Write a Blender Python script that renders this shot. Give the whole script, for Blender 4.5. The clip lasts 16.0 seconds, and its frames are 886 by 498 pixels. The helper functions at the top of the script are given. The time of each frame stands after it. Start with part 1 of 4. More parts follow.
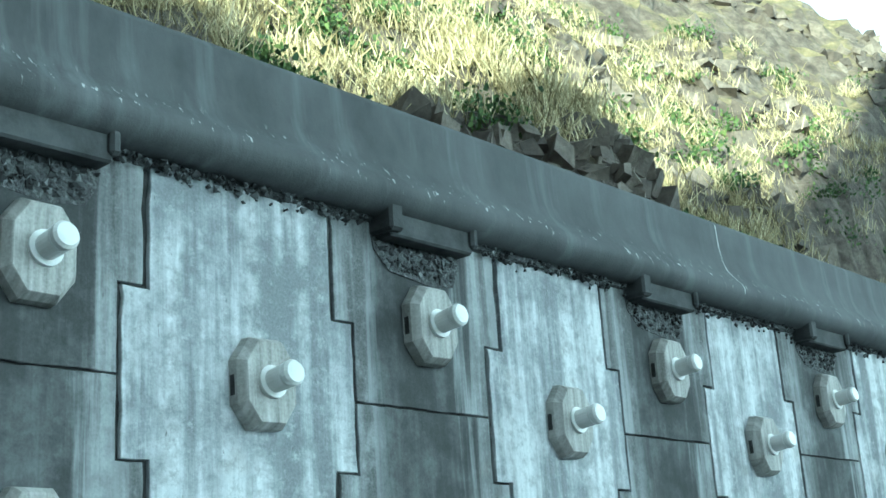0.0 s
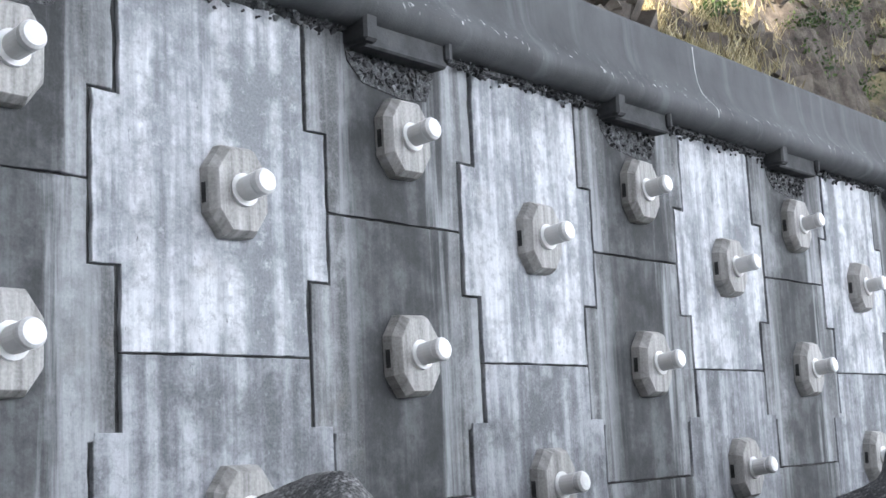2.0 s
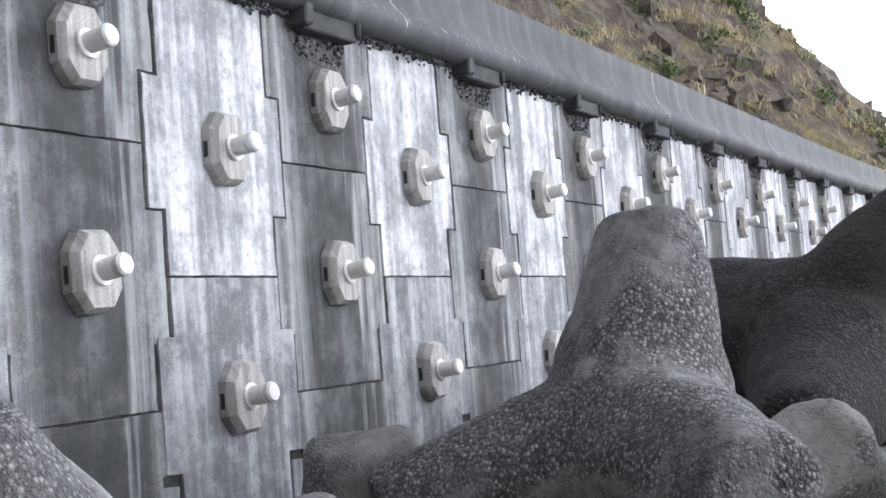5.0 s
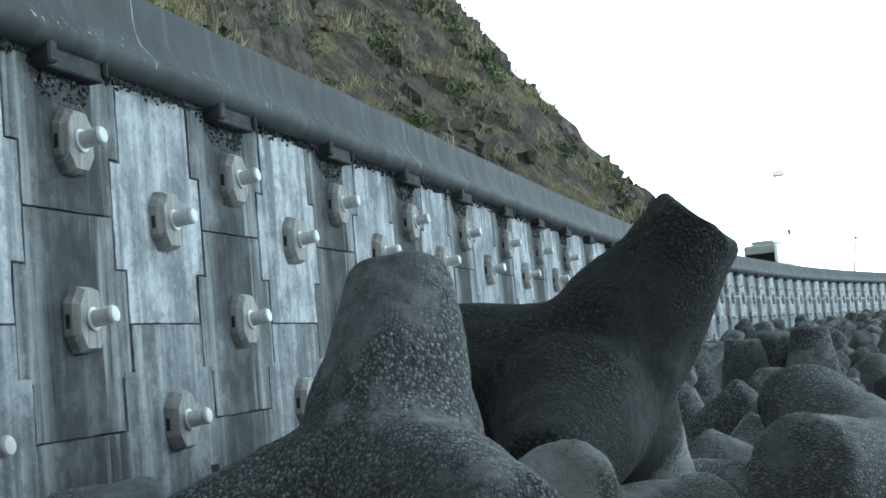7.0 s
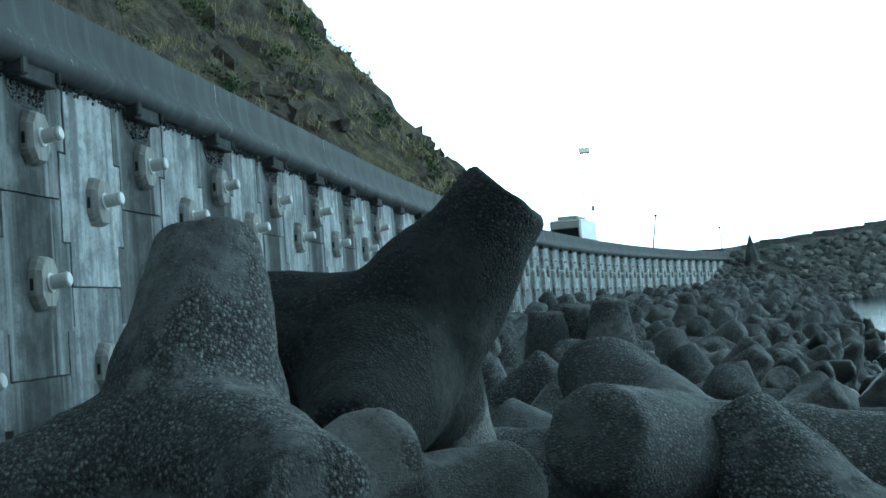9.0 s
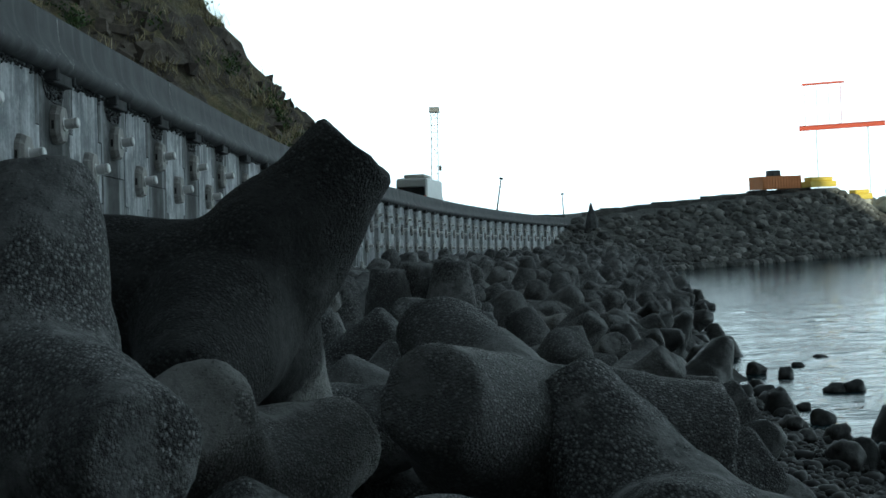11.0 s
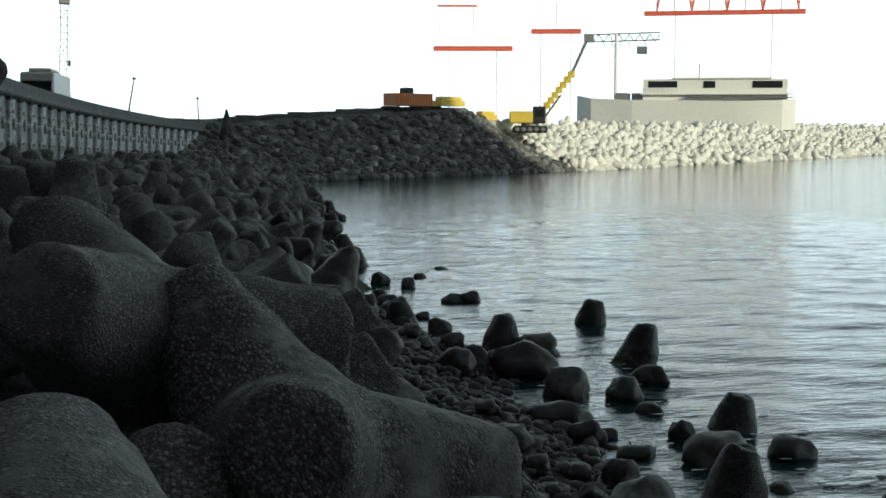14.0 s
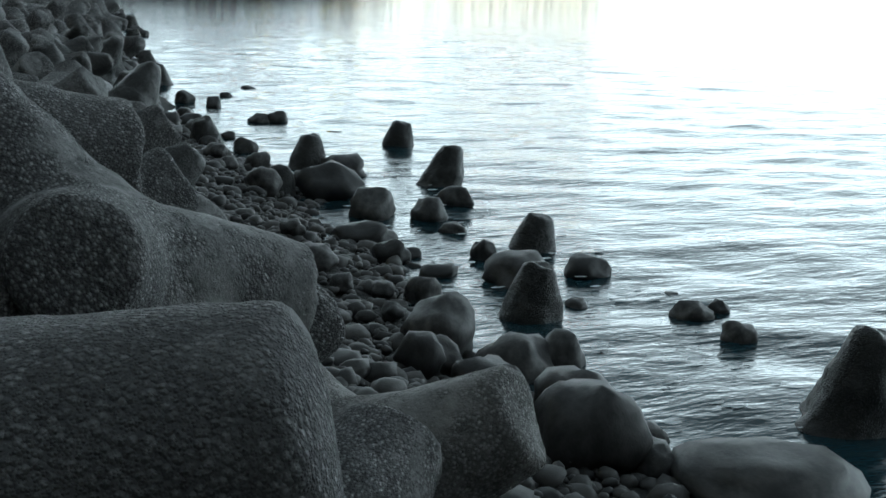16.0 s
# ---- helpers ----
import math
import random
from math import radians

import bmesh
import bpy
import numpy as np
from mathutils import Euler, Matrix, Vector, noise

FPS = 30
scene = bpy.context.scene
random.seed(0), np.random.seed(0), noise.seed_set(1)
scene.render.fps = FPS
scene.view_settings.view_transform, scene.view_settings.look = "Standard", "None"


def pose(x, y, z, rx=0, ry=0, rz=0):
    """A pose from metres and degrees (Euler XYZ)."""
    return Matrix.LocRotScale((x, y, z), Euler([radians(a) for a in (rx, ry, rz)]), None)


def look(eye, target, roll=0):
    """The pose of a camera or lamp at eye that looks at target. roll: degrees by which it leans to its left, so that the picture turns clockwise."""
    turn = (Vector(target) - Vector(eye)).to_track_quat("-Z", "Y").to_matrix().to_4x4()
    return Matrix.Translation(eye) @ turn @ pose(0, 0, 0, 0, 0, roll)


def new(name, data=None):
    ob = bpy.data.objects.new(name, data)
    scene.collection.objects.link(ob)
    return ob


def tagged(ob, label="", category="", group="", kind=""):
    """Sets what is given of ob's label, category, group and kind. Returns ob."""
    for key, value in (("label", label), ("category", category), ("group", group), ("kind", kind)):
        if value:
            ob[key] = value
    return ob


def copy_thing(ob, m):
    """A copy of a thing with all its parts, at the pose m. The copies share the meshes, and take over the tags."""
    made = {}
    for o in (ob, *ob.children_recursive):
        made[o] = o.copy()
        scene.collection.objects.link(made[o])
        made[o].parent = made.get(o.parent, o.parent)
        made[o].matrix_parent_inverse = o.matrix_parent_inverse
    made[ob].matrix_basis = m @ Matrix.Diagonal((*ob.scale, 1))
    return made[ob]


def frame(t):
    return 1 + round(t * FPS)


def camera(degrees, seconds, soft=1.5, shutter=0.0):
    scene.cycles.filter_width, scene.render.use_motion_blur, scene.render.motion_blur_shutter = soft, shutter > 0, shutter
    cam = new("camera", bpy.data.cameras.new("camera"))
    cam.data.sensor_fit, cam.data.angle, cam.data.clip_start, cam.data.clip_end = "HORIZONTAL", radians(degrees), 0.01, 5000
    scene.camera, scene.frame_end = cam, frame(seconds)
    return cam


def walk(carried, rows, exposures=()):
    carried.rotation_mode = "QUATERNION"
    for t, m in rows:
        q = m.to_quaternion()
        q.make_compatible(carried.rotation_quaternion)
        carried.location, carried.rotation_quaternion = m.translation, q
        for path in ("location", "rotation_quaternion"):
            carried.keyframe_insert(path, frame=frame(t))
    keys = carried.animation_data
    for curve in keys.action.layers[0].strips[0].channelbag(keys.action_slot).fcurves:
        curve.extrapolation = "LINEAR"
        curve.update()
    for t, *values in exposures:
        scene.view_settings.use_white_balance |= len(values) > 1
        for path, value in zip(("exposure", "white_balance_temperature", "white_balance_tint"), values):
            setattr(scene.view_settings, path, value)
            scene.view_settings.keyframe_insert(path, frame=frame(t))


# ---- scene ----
cam = camera(38.05, 16.0, soft=1.6)
# seconds, eye x, y, z, heading (to the left of +y), pitch, lean
PATH = [
    (0.0, 5.792, -4.188, -0.545, 40.67, 16.45, -5.8),
    (0.5, 5.793, -4.181, -0.56, 40.69, 13.81, -5.62),
    (1.0, 5.797, -4.188, -0.577, 40.44, 11.99, -5.26),
    (1.5, 5.788, -4.177, -0.597, 40.39, 10.14, -4.9),
    (2.0, 5.78, -4.174, -0.603, 40.18, 8.49, -4.58),
    (2.5, 5.774, -4.172, -0.625, 39.96, 6.69, -4.74),
    (3.0, 5.783, -4.16, -0.622, 39.41, 5.7, -4.68),
    (3.5, 5.84, -4.148, -0.579, 36.52, 4.3, -5.32),
    (4.0, 5.899, -4.131, -0.604, 33.65, 3.95, -6.0),
    (4.5, 5.892, -4.118, -0.594, 30.7, 3.68, -6.09),
    (5.0, 5.872, -4.091, -0.555, 27.44, 2.95, -6.31),
    (5.2, 5.874, -4.1, -0.562, 26.13, 2.86, -6.5),
    (7.3, 5.858, -4.069, -0.567, 15.14, 3.71, -6.76),
    (7.5, 5.859, -4.084, -0.566, 14.49, 3.42, -6.69),
    (8.0, 5.859, -4.083, -0.566, 12.13, 2.46, -6.24),
    (8.5, 5.859, -4.082, -0.566, 9.83, 1.75, -5.99),
    (8.7, 5.865, -4.088, -0.566, 9.03, 1.65, -5.9),
    (10.8, 5.856, -4.038, -0.57, 2.09, -0.63, -3.34),
    (11.0, 5.861, -4.032, -0.562, 1.2, -1.0, -2.89),
    (11.5, 5.861, -4.031, -0.562, -1.32, -1.33, -2.29),
    (12.0, 5.862, -4.031, -0.562, -4.58, -2.05, -1.61),
    (12.5, 5.87, -4.104, -0.554, -7.49, -3.57, -1.45),
    (13.0, 5.876, -4.144, -0.55, -9.53, -4.51, -1.1),
    (13.5, 5.911, -4.106, -0.573, -12.13, -4.79, -0.63),
    (14.0, 5.917, -4.131, -0.578, -14.95, -5.45, 0.2),
    (14.5, 5.929, -4.134, -0.591, -17.48, -6.95, 0.59),
    (15.0, 5.953, -4.088, -0.624, -20.05, -9.17, 1.06),
    (15.5, 6.0, -4.079, -0.628, -21.34, -11.25, 1.44),
    (16.0, 6.02, -4.097, -0.644, -23.64, -13.15, 2.16),
]


def aim(x, y, z, heading, pitch, lean):
    a, b = radians(heading), radians(pitch)
    way = Vector((-math.sin(a) * math.cos(b), math.cos(a) * math.cos(b), math.sin(b)))
    eye = Vector((x, y, z))
    return look(eye, eye + way, lean)


EXPOSURES = [(0.0, 1.72, 5000, -23), (0.5, 1.72, 5200, -16), (1.0, 1.77, 5600, -5), (1.5, 1.89, 5850, 7), (3.0, 2.1, 6150, 15),
             (5.2, 2.22, 6250, 15), (7.3, 1.17, 5150, -14), (8.0, 0.92, 4750, -26), (8.7, 0.82, 4750, -23), (10.8, -0.23, 5300, -11),
             (13.0, -0.55, 5850, -3), (14.5, -0.35, 5700, -5), (15.5, 0.27, 5600, -5), (16.0, 0.55, 5600, -5)]
walk(cam, [(t, aim(*row)) for t, *row in PATH], EXPOSURES)

# ---- light ----
SUN_AZ = Vector((0.42, -0.86, 0.29)).normalized()
world = bpy.data.worlds.new("sky")
scene.world = world
world.use_nodes = True
wn = world.node_tree.nodes
sky = wn.new("ShaderNodeTexSky")
sky.sky_type = 'NISHITA'
sky.sun_disc = False
sky.sun_elevation = math.asin(SUN_AZ.z)
sky.sun_rotation = math.atan2(SUN_AZ.x, SUN_AZ.y)
sky.dust_density = 3.0
sky.air_density = 1.0
wn["Background"].inputs["Strength"].default_value = 0.05
# thin bright haze over the whole sky
haze = wn.new("ShaderNodeMix")
haze.data_type = 'RGBA'
haze.inputs[0].default_value = 0.8
# brighter towards the horizon, as haze over the sea is
way = wn.new("ShaderNodeTexCoord")
height = wn.new("ShaderNodeSeparateXYZ")
world.node_tree.links.new(way.outputs["Generated"], height.inputs[0])
glow = wn.new("ShaderNodeMapRange")
glow.interpolation_type = 'SMOOTHSTEP'
for slot, value in zip(("From Min", "From Max", "To Min", "To Max"), (0.0, 0.56, 56.0, 4.2)):
    glow.inputs[slot].default_value = value
world.node_tree.links.new(height.outputs["Z"], glow.inputs["Value"])
tone = wn.new("ShaderNodeVectorMath")
tone.operation = 'SCALE'
tone.inputs[0].default_value = (0.97, 1.0, 1.02)
world.node_tree.links.new(glow.outputs[0], tone.inputs["Scale"])
world.node_tree.links.new(tone.outputs[0], haze.inputs[7])
world.node_tree.links.new(sky.outputs[0], haze.inputs[6])
world.node_tree.links.new(haze.outputs[2], wn["Background"].inputs["Color"])
sun = new("sun", bpy.data.lights.new("sun", 'SUN'))
sun.data.energy = 5.0
sun.data.angle = radians(0.5)
sun.data.color = (1.0, 0.86, 0.66)
sun.matrix_world = look(SUN_AZ * 300, (0, 0, 0))


# ---- materials ----
class Mat:
    """A node material with a short way to add and join nodes."""

    def __init__(self, name, rough=0.9, metal=0.0):
        self.m = bpy.data.materials.new(name)
        self.m.use_nodes = True
        self.t = self.m.node_tree
        self.b = self.t.nodes["Principled BSDF"]
        self.b.inputs["Roughness"].default_value = rough
        self.b.inputs["Metallic"].default_value = metal
        self.tc = self.t.nodes.new("ShaderNodeTexCoord")
        self.co = self.tc.outputs["Object"]

    def link(self, a, b):
        self.t.links.new(a, b)

    def scaled(self, scale, off=None):
        n = self.t.nodes.new("ShaderNodeMapping")
        n.inputs["Scale"].default_value = scale
        self.link(self.co, n.inputs["Vector"])
        if off is not None:
            self.link(off, n.inputs["Location"])
        return n.outputs[0]

    def noise(self, scale, detail=4, rough=0.6, vec=None, kind=None):
        n = self.t.nodes.new("ShaderNodeTexNoise")
        n.inputs["Scale"].default_value = scale
        n.inputs["Detail"].default_value = detail
        n.inputs["Roughness"].default_value = rough
        self.link(vec if vec is not None else self.co, n.inputs["Vector"])
        return n.outputs["Fac"]

    def cells(self, scale, vec=None, feature='F1'):
        n = self.t.nodes.new("ShaderNodeTexVoronoi")
        n.feature = feature
        n.inputs["Scale"].default_value = scale
        self.link(vec if vec is not None else self.co, n.inputs["Vector"])
        return n

    def ramp(self, fac, *stops):
        n = self.t.nodes.new("ShaderNodeValToRGB")
        e = n.color_ramp.elements
        while len(e) < len(stops):
            e.new(0.5)
        for el, (p, c) in zip(e, stops):
            el.position = p
            el.color = (*c, 1) if isinstance(c, tuple) else (c, c, c, 1)
        self.link(fac, n.inputs[0])
        return n.outputs[0]

    def mix(self, fac, a, b, mode='MIX'):
        n = self.t.nodes.new("ShaderNodeMix")
        n.data_type, n.blend_type = 'RGBA', mode
        for value, slot in ((fac, 0), (a, 6), (b, 7)):
            if isinstance(value, (int, float)):
                n.inputs[slot].default_value = value if slot == 0 else (value, value, value, 1)
            elif isinstance(value, tuple):
                n.inputs[slot].default_value = (*value, 1)
            else:
                self.link(value, n.inputs[slot])
        return n.outputs[2]

    def math(self, op, a, b=0.0):
        n = self.t.nodes.new("ShaderNodeMath")
        n.operation = op
        for value, slot in ((a, 0), (b, 1)):
            if isinstance(value, (int, float)):
                n.inputs[slot].default_value = value
            else:
                self.link(value, n.inputs[slot])
        return n.outputs[0]

    def random(self):
        return self.t.nodes.new("ShaderNodeObjectInfo").outputs["Random"]

    def island(self):
        return self.t.nodes.new("ShaderNodeNewGeometry").outputs["Random Per Island"]

    def color(self, c):
        if isinstance(c, tuple):
            self.b.inputs["Base Color"].default_value = (*c, 1)
        else:
            self.link(c, self.b.inputs["Base Color"])
        return self

    def rough(self, r):
        self.link(r, self.b.inputs["Roughness"])
        return self

    def bump(self, h, strength=0.5, dist=0.01):
        n = self.t.nodes.new("ShaderNodeBump")
        n.inputs["Strength"].default_value = strength
        n.inputs["Distance"].default_value = dist
        self.link(h, n.inputs["Height"])
        self.link(n.outputs[0], self.b.inputs["Normal"])
        return self


def shifted(k):
    """Texture room that differs from object to object, so that repeats do not look alike."""
    n = k.t.nodes.new("ShaderNodeVectorMath")
    n.operation = 'SCALE'
    n.inputs[0].default_value = (37.0, 19.0, 53.0)
    k.link(k.random(), n.inputs["Scale"])
    a = k.t.nodes.new("ShaderNodeVectorMath")
    k.link(k.tc.outputs["Object"], a.inputs[0])
    k.link(n.outputs[0], a.inputs[1])
    k.co = a.outputs[0]
    return k


def panel_material(name, low, mid, high, band):
    """Weathered precast concrete: vertical streaks, lime bloom, soot; band: how dark the run-off band down the middle is."""
    k = shifted(Mat(name, 0.85))
    streak = k.noise(1.0, 6, 0.6, k.scaled((1, 6.0, 0.30)))
    fine = k.noise(1.0, 5, 0.7, k.scaled((1, 26.0, 0.9)))
    cloud = k.noise(1.5, 7, 0.68)
    patch = k.noise(4.2, 6, 0.7)
    grit = k.noise(60, 4, 0.7)
    pits = k.noise(1.0, 3, 0.6, k.scaled((1, 30.0, 9.0)))
    base = k.ramp(streak, (0.40, low), (0.50, mid), (0.60, high))
    mottle = k.noise(13, 8, 0.75)
    base = k.mix(k.ramp(cloud, (0.38, 0.95), (0.52, 0.0)), base, low)
    base = k.mix(k.ramp(cloud, (0.52, 0.0), (0.68, 0.85)), base, high)
    base = k.mix(k.ramp(patch, (0.50, 0.0), (0.72, 0.6)), base, mid)
    base = k.mix(k.ramp(fine, (0.56, 0.0), (0.78, 0.5)), base, low)
    base = k.mix(k.ramp(mottle, (0.34, 0.6), (0.50, 0.0)), base, low)
    base = k.mix(k.ramp(mottle, (0.55, 0.0), (0.70, 0.5)), base, high)
    base = k.mix(k.ramp(k.noise(2.6, 4), (0.60, 0.0), (0.74, 0.22)), base, (0.30, 0.25, 0.19))
    base = k.mix(k.ramp(pits, (0.70, 0.0), (0.76, 0.8)), base, (0.05, 0.05, 0.05))
    base = k.mix(0.22, base, k.ramp(grit, (0.3, 0.1), (0.7, 0.6)))
    if band:
        sep = k.t.nodes.new("ShaderNodeSeparateXYZ")
        k.link(k.tc.outputs["Object"], sep.inputs[0])
        wob = k.math('ADD', sep.outputs["Y"], k.math('MULTIPLY', k.math('SUBTRACT', streak, 0.5), 0.9))
        across = k.math('ABSOLUTE', wob)
        f = k.math('MULTIPLY', k.ramp(across, (0.34, band), (0.60, 0.0)), k.ramp(cloud, (0.34, 1.0), (0.72, 0.62)))
        base = k.mix(f, base, (0.035, 0.037, 0.038))
        run = k.math('MULTIPLY', k.ramp(across, (0.36, 0.0), (0.50, 0.8), (0.62, 0.25), (0.8, 0.55)), k.ramp(streak, (0.44, 0.0), (0.62, 1.0)))
        base = k.mix(run, base, high)
    k.color(base)
    k.bump(k.mix(0.5, k.mix(0.5, grit, mottle), fine), 0.5, 0.010)
    return k.m


M_LIGHT = panel_material("bloomed_concrete", (0.21, 0.225, 0.245), (0.52, 0.54, 0.57), (0.86, 0.87, 0.89), 0)
M_DARK = panel_material("sooty_concrete", (0.065, 0.068, 0.071), (0.15, 0.155, 0.16), (0.42, 0.435, 0.45), 0.95)
M_MID = panel_material("grey_concrete", (0.11, 0.118, 0.13), (0.26, 0.27, 0.295), (0.55, 0.57, 0.60), 0)

k = Mat("joint_shadow_concrete", 0.95)
k.color(k.ramp(k.noise(14, 5), (0.3, (0.03, 0.03, 0.03)), (0.7, (0.075, 0.075, 0.075)))).bump(k.noise(40), 0.8, 0.02)
M_JOINT = k.m

k = shifted(Mat("anchor_block_concrete", 0.85))
st = k.noise(1.0, 5, 0.6, k.scaled((1, 22, 1.4)))
k.color(k.mix(0.35, k.ramp(st, (0.3, (0.22, 0.21, 0.19)), (0.5, (0.46, 0.445, 0.415)), (0.72, (0.72, 0.71, 0.69))), k.ramp(k.noise(55), (0.3, 0.15), (0.7, 0.55))))
k.bump(k.noise(70), 0.3, 0.004)
M_BLOCK = k.m

k = shifted(Mat("white_cap_plastic", 0.42))
k.color(k.mix(k.ramp(k.noise(7, 5), (0.45, 0.0), (0.8, 0.5)), (0.86, 0.86, 0.85), (0.60, 0.58, 0.53)))
M_CAP = k.m

k = Mat("parapet_concrete", 0.8)
dirt = k.noise(1.0, 6, 0.65, k.scaled((2.5, 1.6, 0.9)))
runs = k.noise(1.0, 5, 0.6, k.scaled((3, 4.5, 0.3)))
fleck = k.noise(1.0, 3, 0.5, k.scaled((16, 26, 6)))
sep = k.t.nodes.new("ShaderNodeSeparateXYZ")
k.link(k.tc.outputs["Object"], sep.inputs[0])
zone = k.ramp(k.math('DIVIDE', k.math('SUBTRACT', sep.outputs["Z"], 2.2), 0.9), (0.12, 0.0), (0.22, 1.0), (0.34, 0.6), (0.46, 0.0))
col = k.ramp(dirt, (0.3, (0.055, 0.057, 0.060)), (0.7, (0.12, 0.123, 0.127)))
col = k.mix(k.ramp(runs, (0.54, 0.0), (0.74, 0.45)), col, (0.24, 0.25, 0.26))
chips = k.mix(1.0, k.ramp(fleck, (0.64, 0.0), (0.70, 1.0)), zone, 'MULTIPLY')
col = k.mix(chips, col, (0.62, 0.62, 0.62))
k.color(col).bump(k.noise(45, 4), 0.4, 0.006)
M_PARAPET = k.m

k = Mat("rough_mortar", 0.95)
k.color(k.ramp(k.noise(24, 6, 0.75), (0.32, (0.035, 0.036, 0.038)), (0.55, (0.12, 0.122, 0.125)), (0.75, (0.34, 0.345, 0.35))))
k.bump(k.noise(30, 5), 1.0, 0.03)
M_MORTAR = k.m

k = shifted(Mat("corbel_concrete", 0.9))
k.color(k.ramp(k.noise(3.5, 6, 0.65), (0.3, (0.035, 0.036, 0.038)), (0.7, (0.11, 0.113, 0.117)))).bump(k.noise(40), 0.4, 0.008)
M_CORBEL = k.m


def armour_material(name, dark, mid, light, wet=0.0, stained=False):
    """Sea-worn concrete: smooth cast skin, and stretches where it has worn down to its pebbles."""
    k = shifted(Mat(name, 0.85 - 0.4 * wet))
    cell = k.cells(38, k.scaled((1.0, 1.35, 1.0)))
    cell2 = k.cells(90)
    big = k.noise(1.1, 6, 0.62)
    grain = k.noise(120, 3, 0.7)
    speck = k.ramp(cell.outputs["Color"], (0.22, tuple(v * 0.45 for v in dark)), (0.48, mid), (0.66, mid), (0.82, tuple(v * 1.1 for v in light)))
    speck = k.mix(0.45, speck, k.ramp(cell2.outputs["Color"], (0.2, dark), (0.6, mid), (0.95, light)))
    speck = k.mix(k.ramp(cell.outputs["Distance"], (0.30, 0.0), (0.62, 0.75)), speck, tuple(v * 0.5 for v in dark))
    smooth = k.ramp(k.noise(7, 8, 0.72), (0.30, dark), (0.52, mid), (0.74, tuple(0.6 * a + 0.4 * b for a, b in zip(mid, light))))
    pits = k.noise(34, 2, 0.5)
    smooth = k.mix(k.ramp(pits, (0.66, 0.0), (0.70, 0.85)), smooth, tuple(v * 0.4 for v in dark))
    smooth = k.mix(k.ramp(pits, (0.27, 0.7), (0.31, 0.0)), smooth, light)
    worn = k.ramp(k.math('ADD', k.noise(0.9, 4, 0.55), k.math('MULTIPLY', k.math('SUBTRACT', k.noise(9, 4, 0.6), 0.5), 0.25)), (0.40, 0.0), (0.48, 1.0))
    base = k.mix(worn, smooth, speck)
    base = k.mix(k.ramp(big, (0.48, 0.0), (0.66, 0.5)), base, dark)
    base = k.mix(k.ramp(k.noise(2.4, 6, 0.65), (0.56, 0.0), (0.74, 0.5)), base, light)
    base = k.mix(k.ramp(k.random(), (0.45, 0.0), (1.0, 0.3)), base, mid)
    if stained:
        # one leg has stayed clean below a ragged edge
        d = k.t.nodes.new("ShaderNodeVectorMath")
        d.operation = 'DOT_PRODUCT'
        d.inputs[1].default_value = (-0.4714, -0.8165, -0.3333)
        k.link(k.tc.outputs["Object"], d.inputs[0])
        f = k.math('ADD', d.outputs["Value"], k.math('MULTIPLY', k.math('SUBTRACT', k.noise(3.2, 6, 0.7), 0.5), 0.5))
        clean = k.ramp(f, (0.50, 0.0), (0.62, 1.0))
        base = k.mix(clean, base, k.ramp(k.noise(11, 7, 0.72), (0.3, (0.18, 0.18, 0.172)), (0.55, (0.36, 0.353, 0.338)), (0.75, (0.50, 0.49, 0.47))))
    base = k.mix(0.25, base, k.mix(1.0, base, k.ramp(grain, (0.3, 0.35), (0.7, 1.0)), 'MULTIPLY'))
    k.color(base)
    pebble = k.ramp(cell.outputs["Distance"], (0.0, 1.0), (0.6, 0.0))
    h = k.mix(worn, k.mix(0.5, k.noise(30, 5), k.noise(6, 6)), k.mix(0.35, pebble, k.ramp(cell2.outputs["Distance"], (0.0, 1.0), (0.6, 0.0))))
    k.bump(h, 1.0, 0.022)
    return k.m


M_ARMOUR_STAINED = armour_material("black_stained_concrete", (0.020, 0.021, 0.022), (0.052, 0.052, 0.051), (0.17, 0.168, 0.162), 0.0, True)
M_ARMOUR = armour_material("armour_concrete", (0.085, 0.086, 0.089), (0.27, 0.27, 0.268), (0.60, 0.60, 0.59))
M_ARMOUR_PALE = armour_material("pale_worn_concrete", (0.15, 0.15, 0.146), (0.38, 0.373, 0.36), (0.60, 0.59, 0.575))
M_ARMOUR_WET = armour_material("wet_armour_concrete", (0.022, 0.024, 0.024), (0.055, 0.056, 0.055), (0.13, 0.13, 0.125), 1.0)

k = shifted(Mat("beach_stone", 0.55))
k.color(k.mix(k.ramp(k.noise(6, 5), (0.35, 0.0), (0.7, 0.7)), (0.03, 0.031, 0.032), k.mix(k.random(), (0.05, 0.05, 0.052), (0.16, 0.155, 0.15))))
k.bump(k.noise(25), 0.5, 0.01)
M_STONE = k.m
k = Mat("shingle", 0.6)
k.color(k.mix(k.island(), (0.025, 0.026, 0.027), (0.12, 0.118, 0.115))).bump(k.noise(30), 0.5, 0.01)
M_SHINGLE = k.m

k = Mat("sea_bed", 0.9)
k.color(k.ramp(k.noise(3, 6), (0.3, (0.02, 0.021, 0.022)), (0.7, (0.06, 0.06, 0.058)))).bump(k.noise(12), 1.0, 0.08)
M_BED = k.m

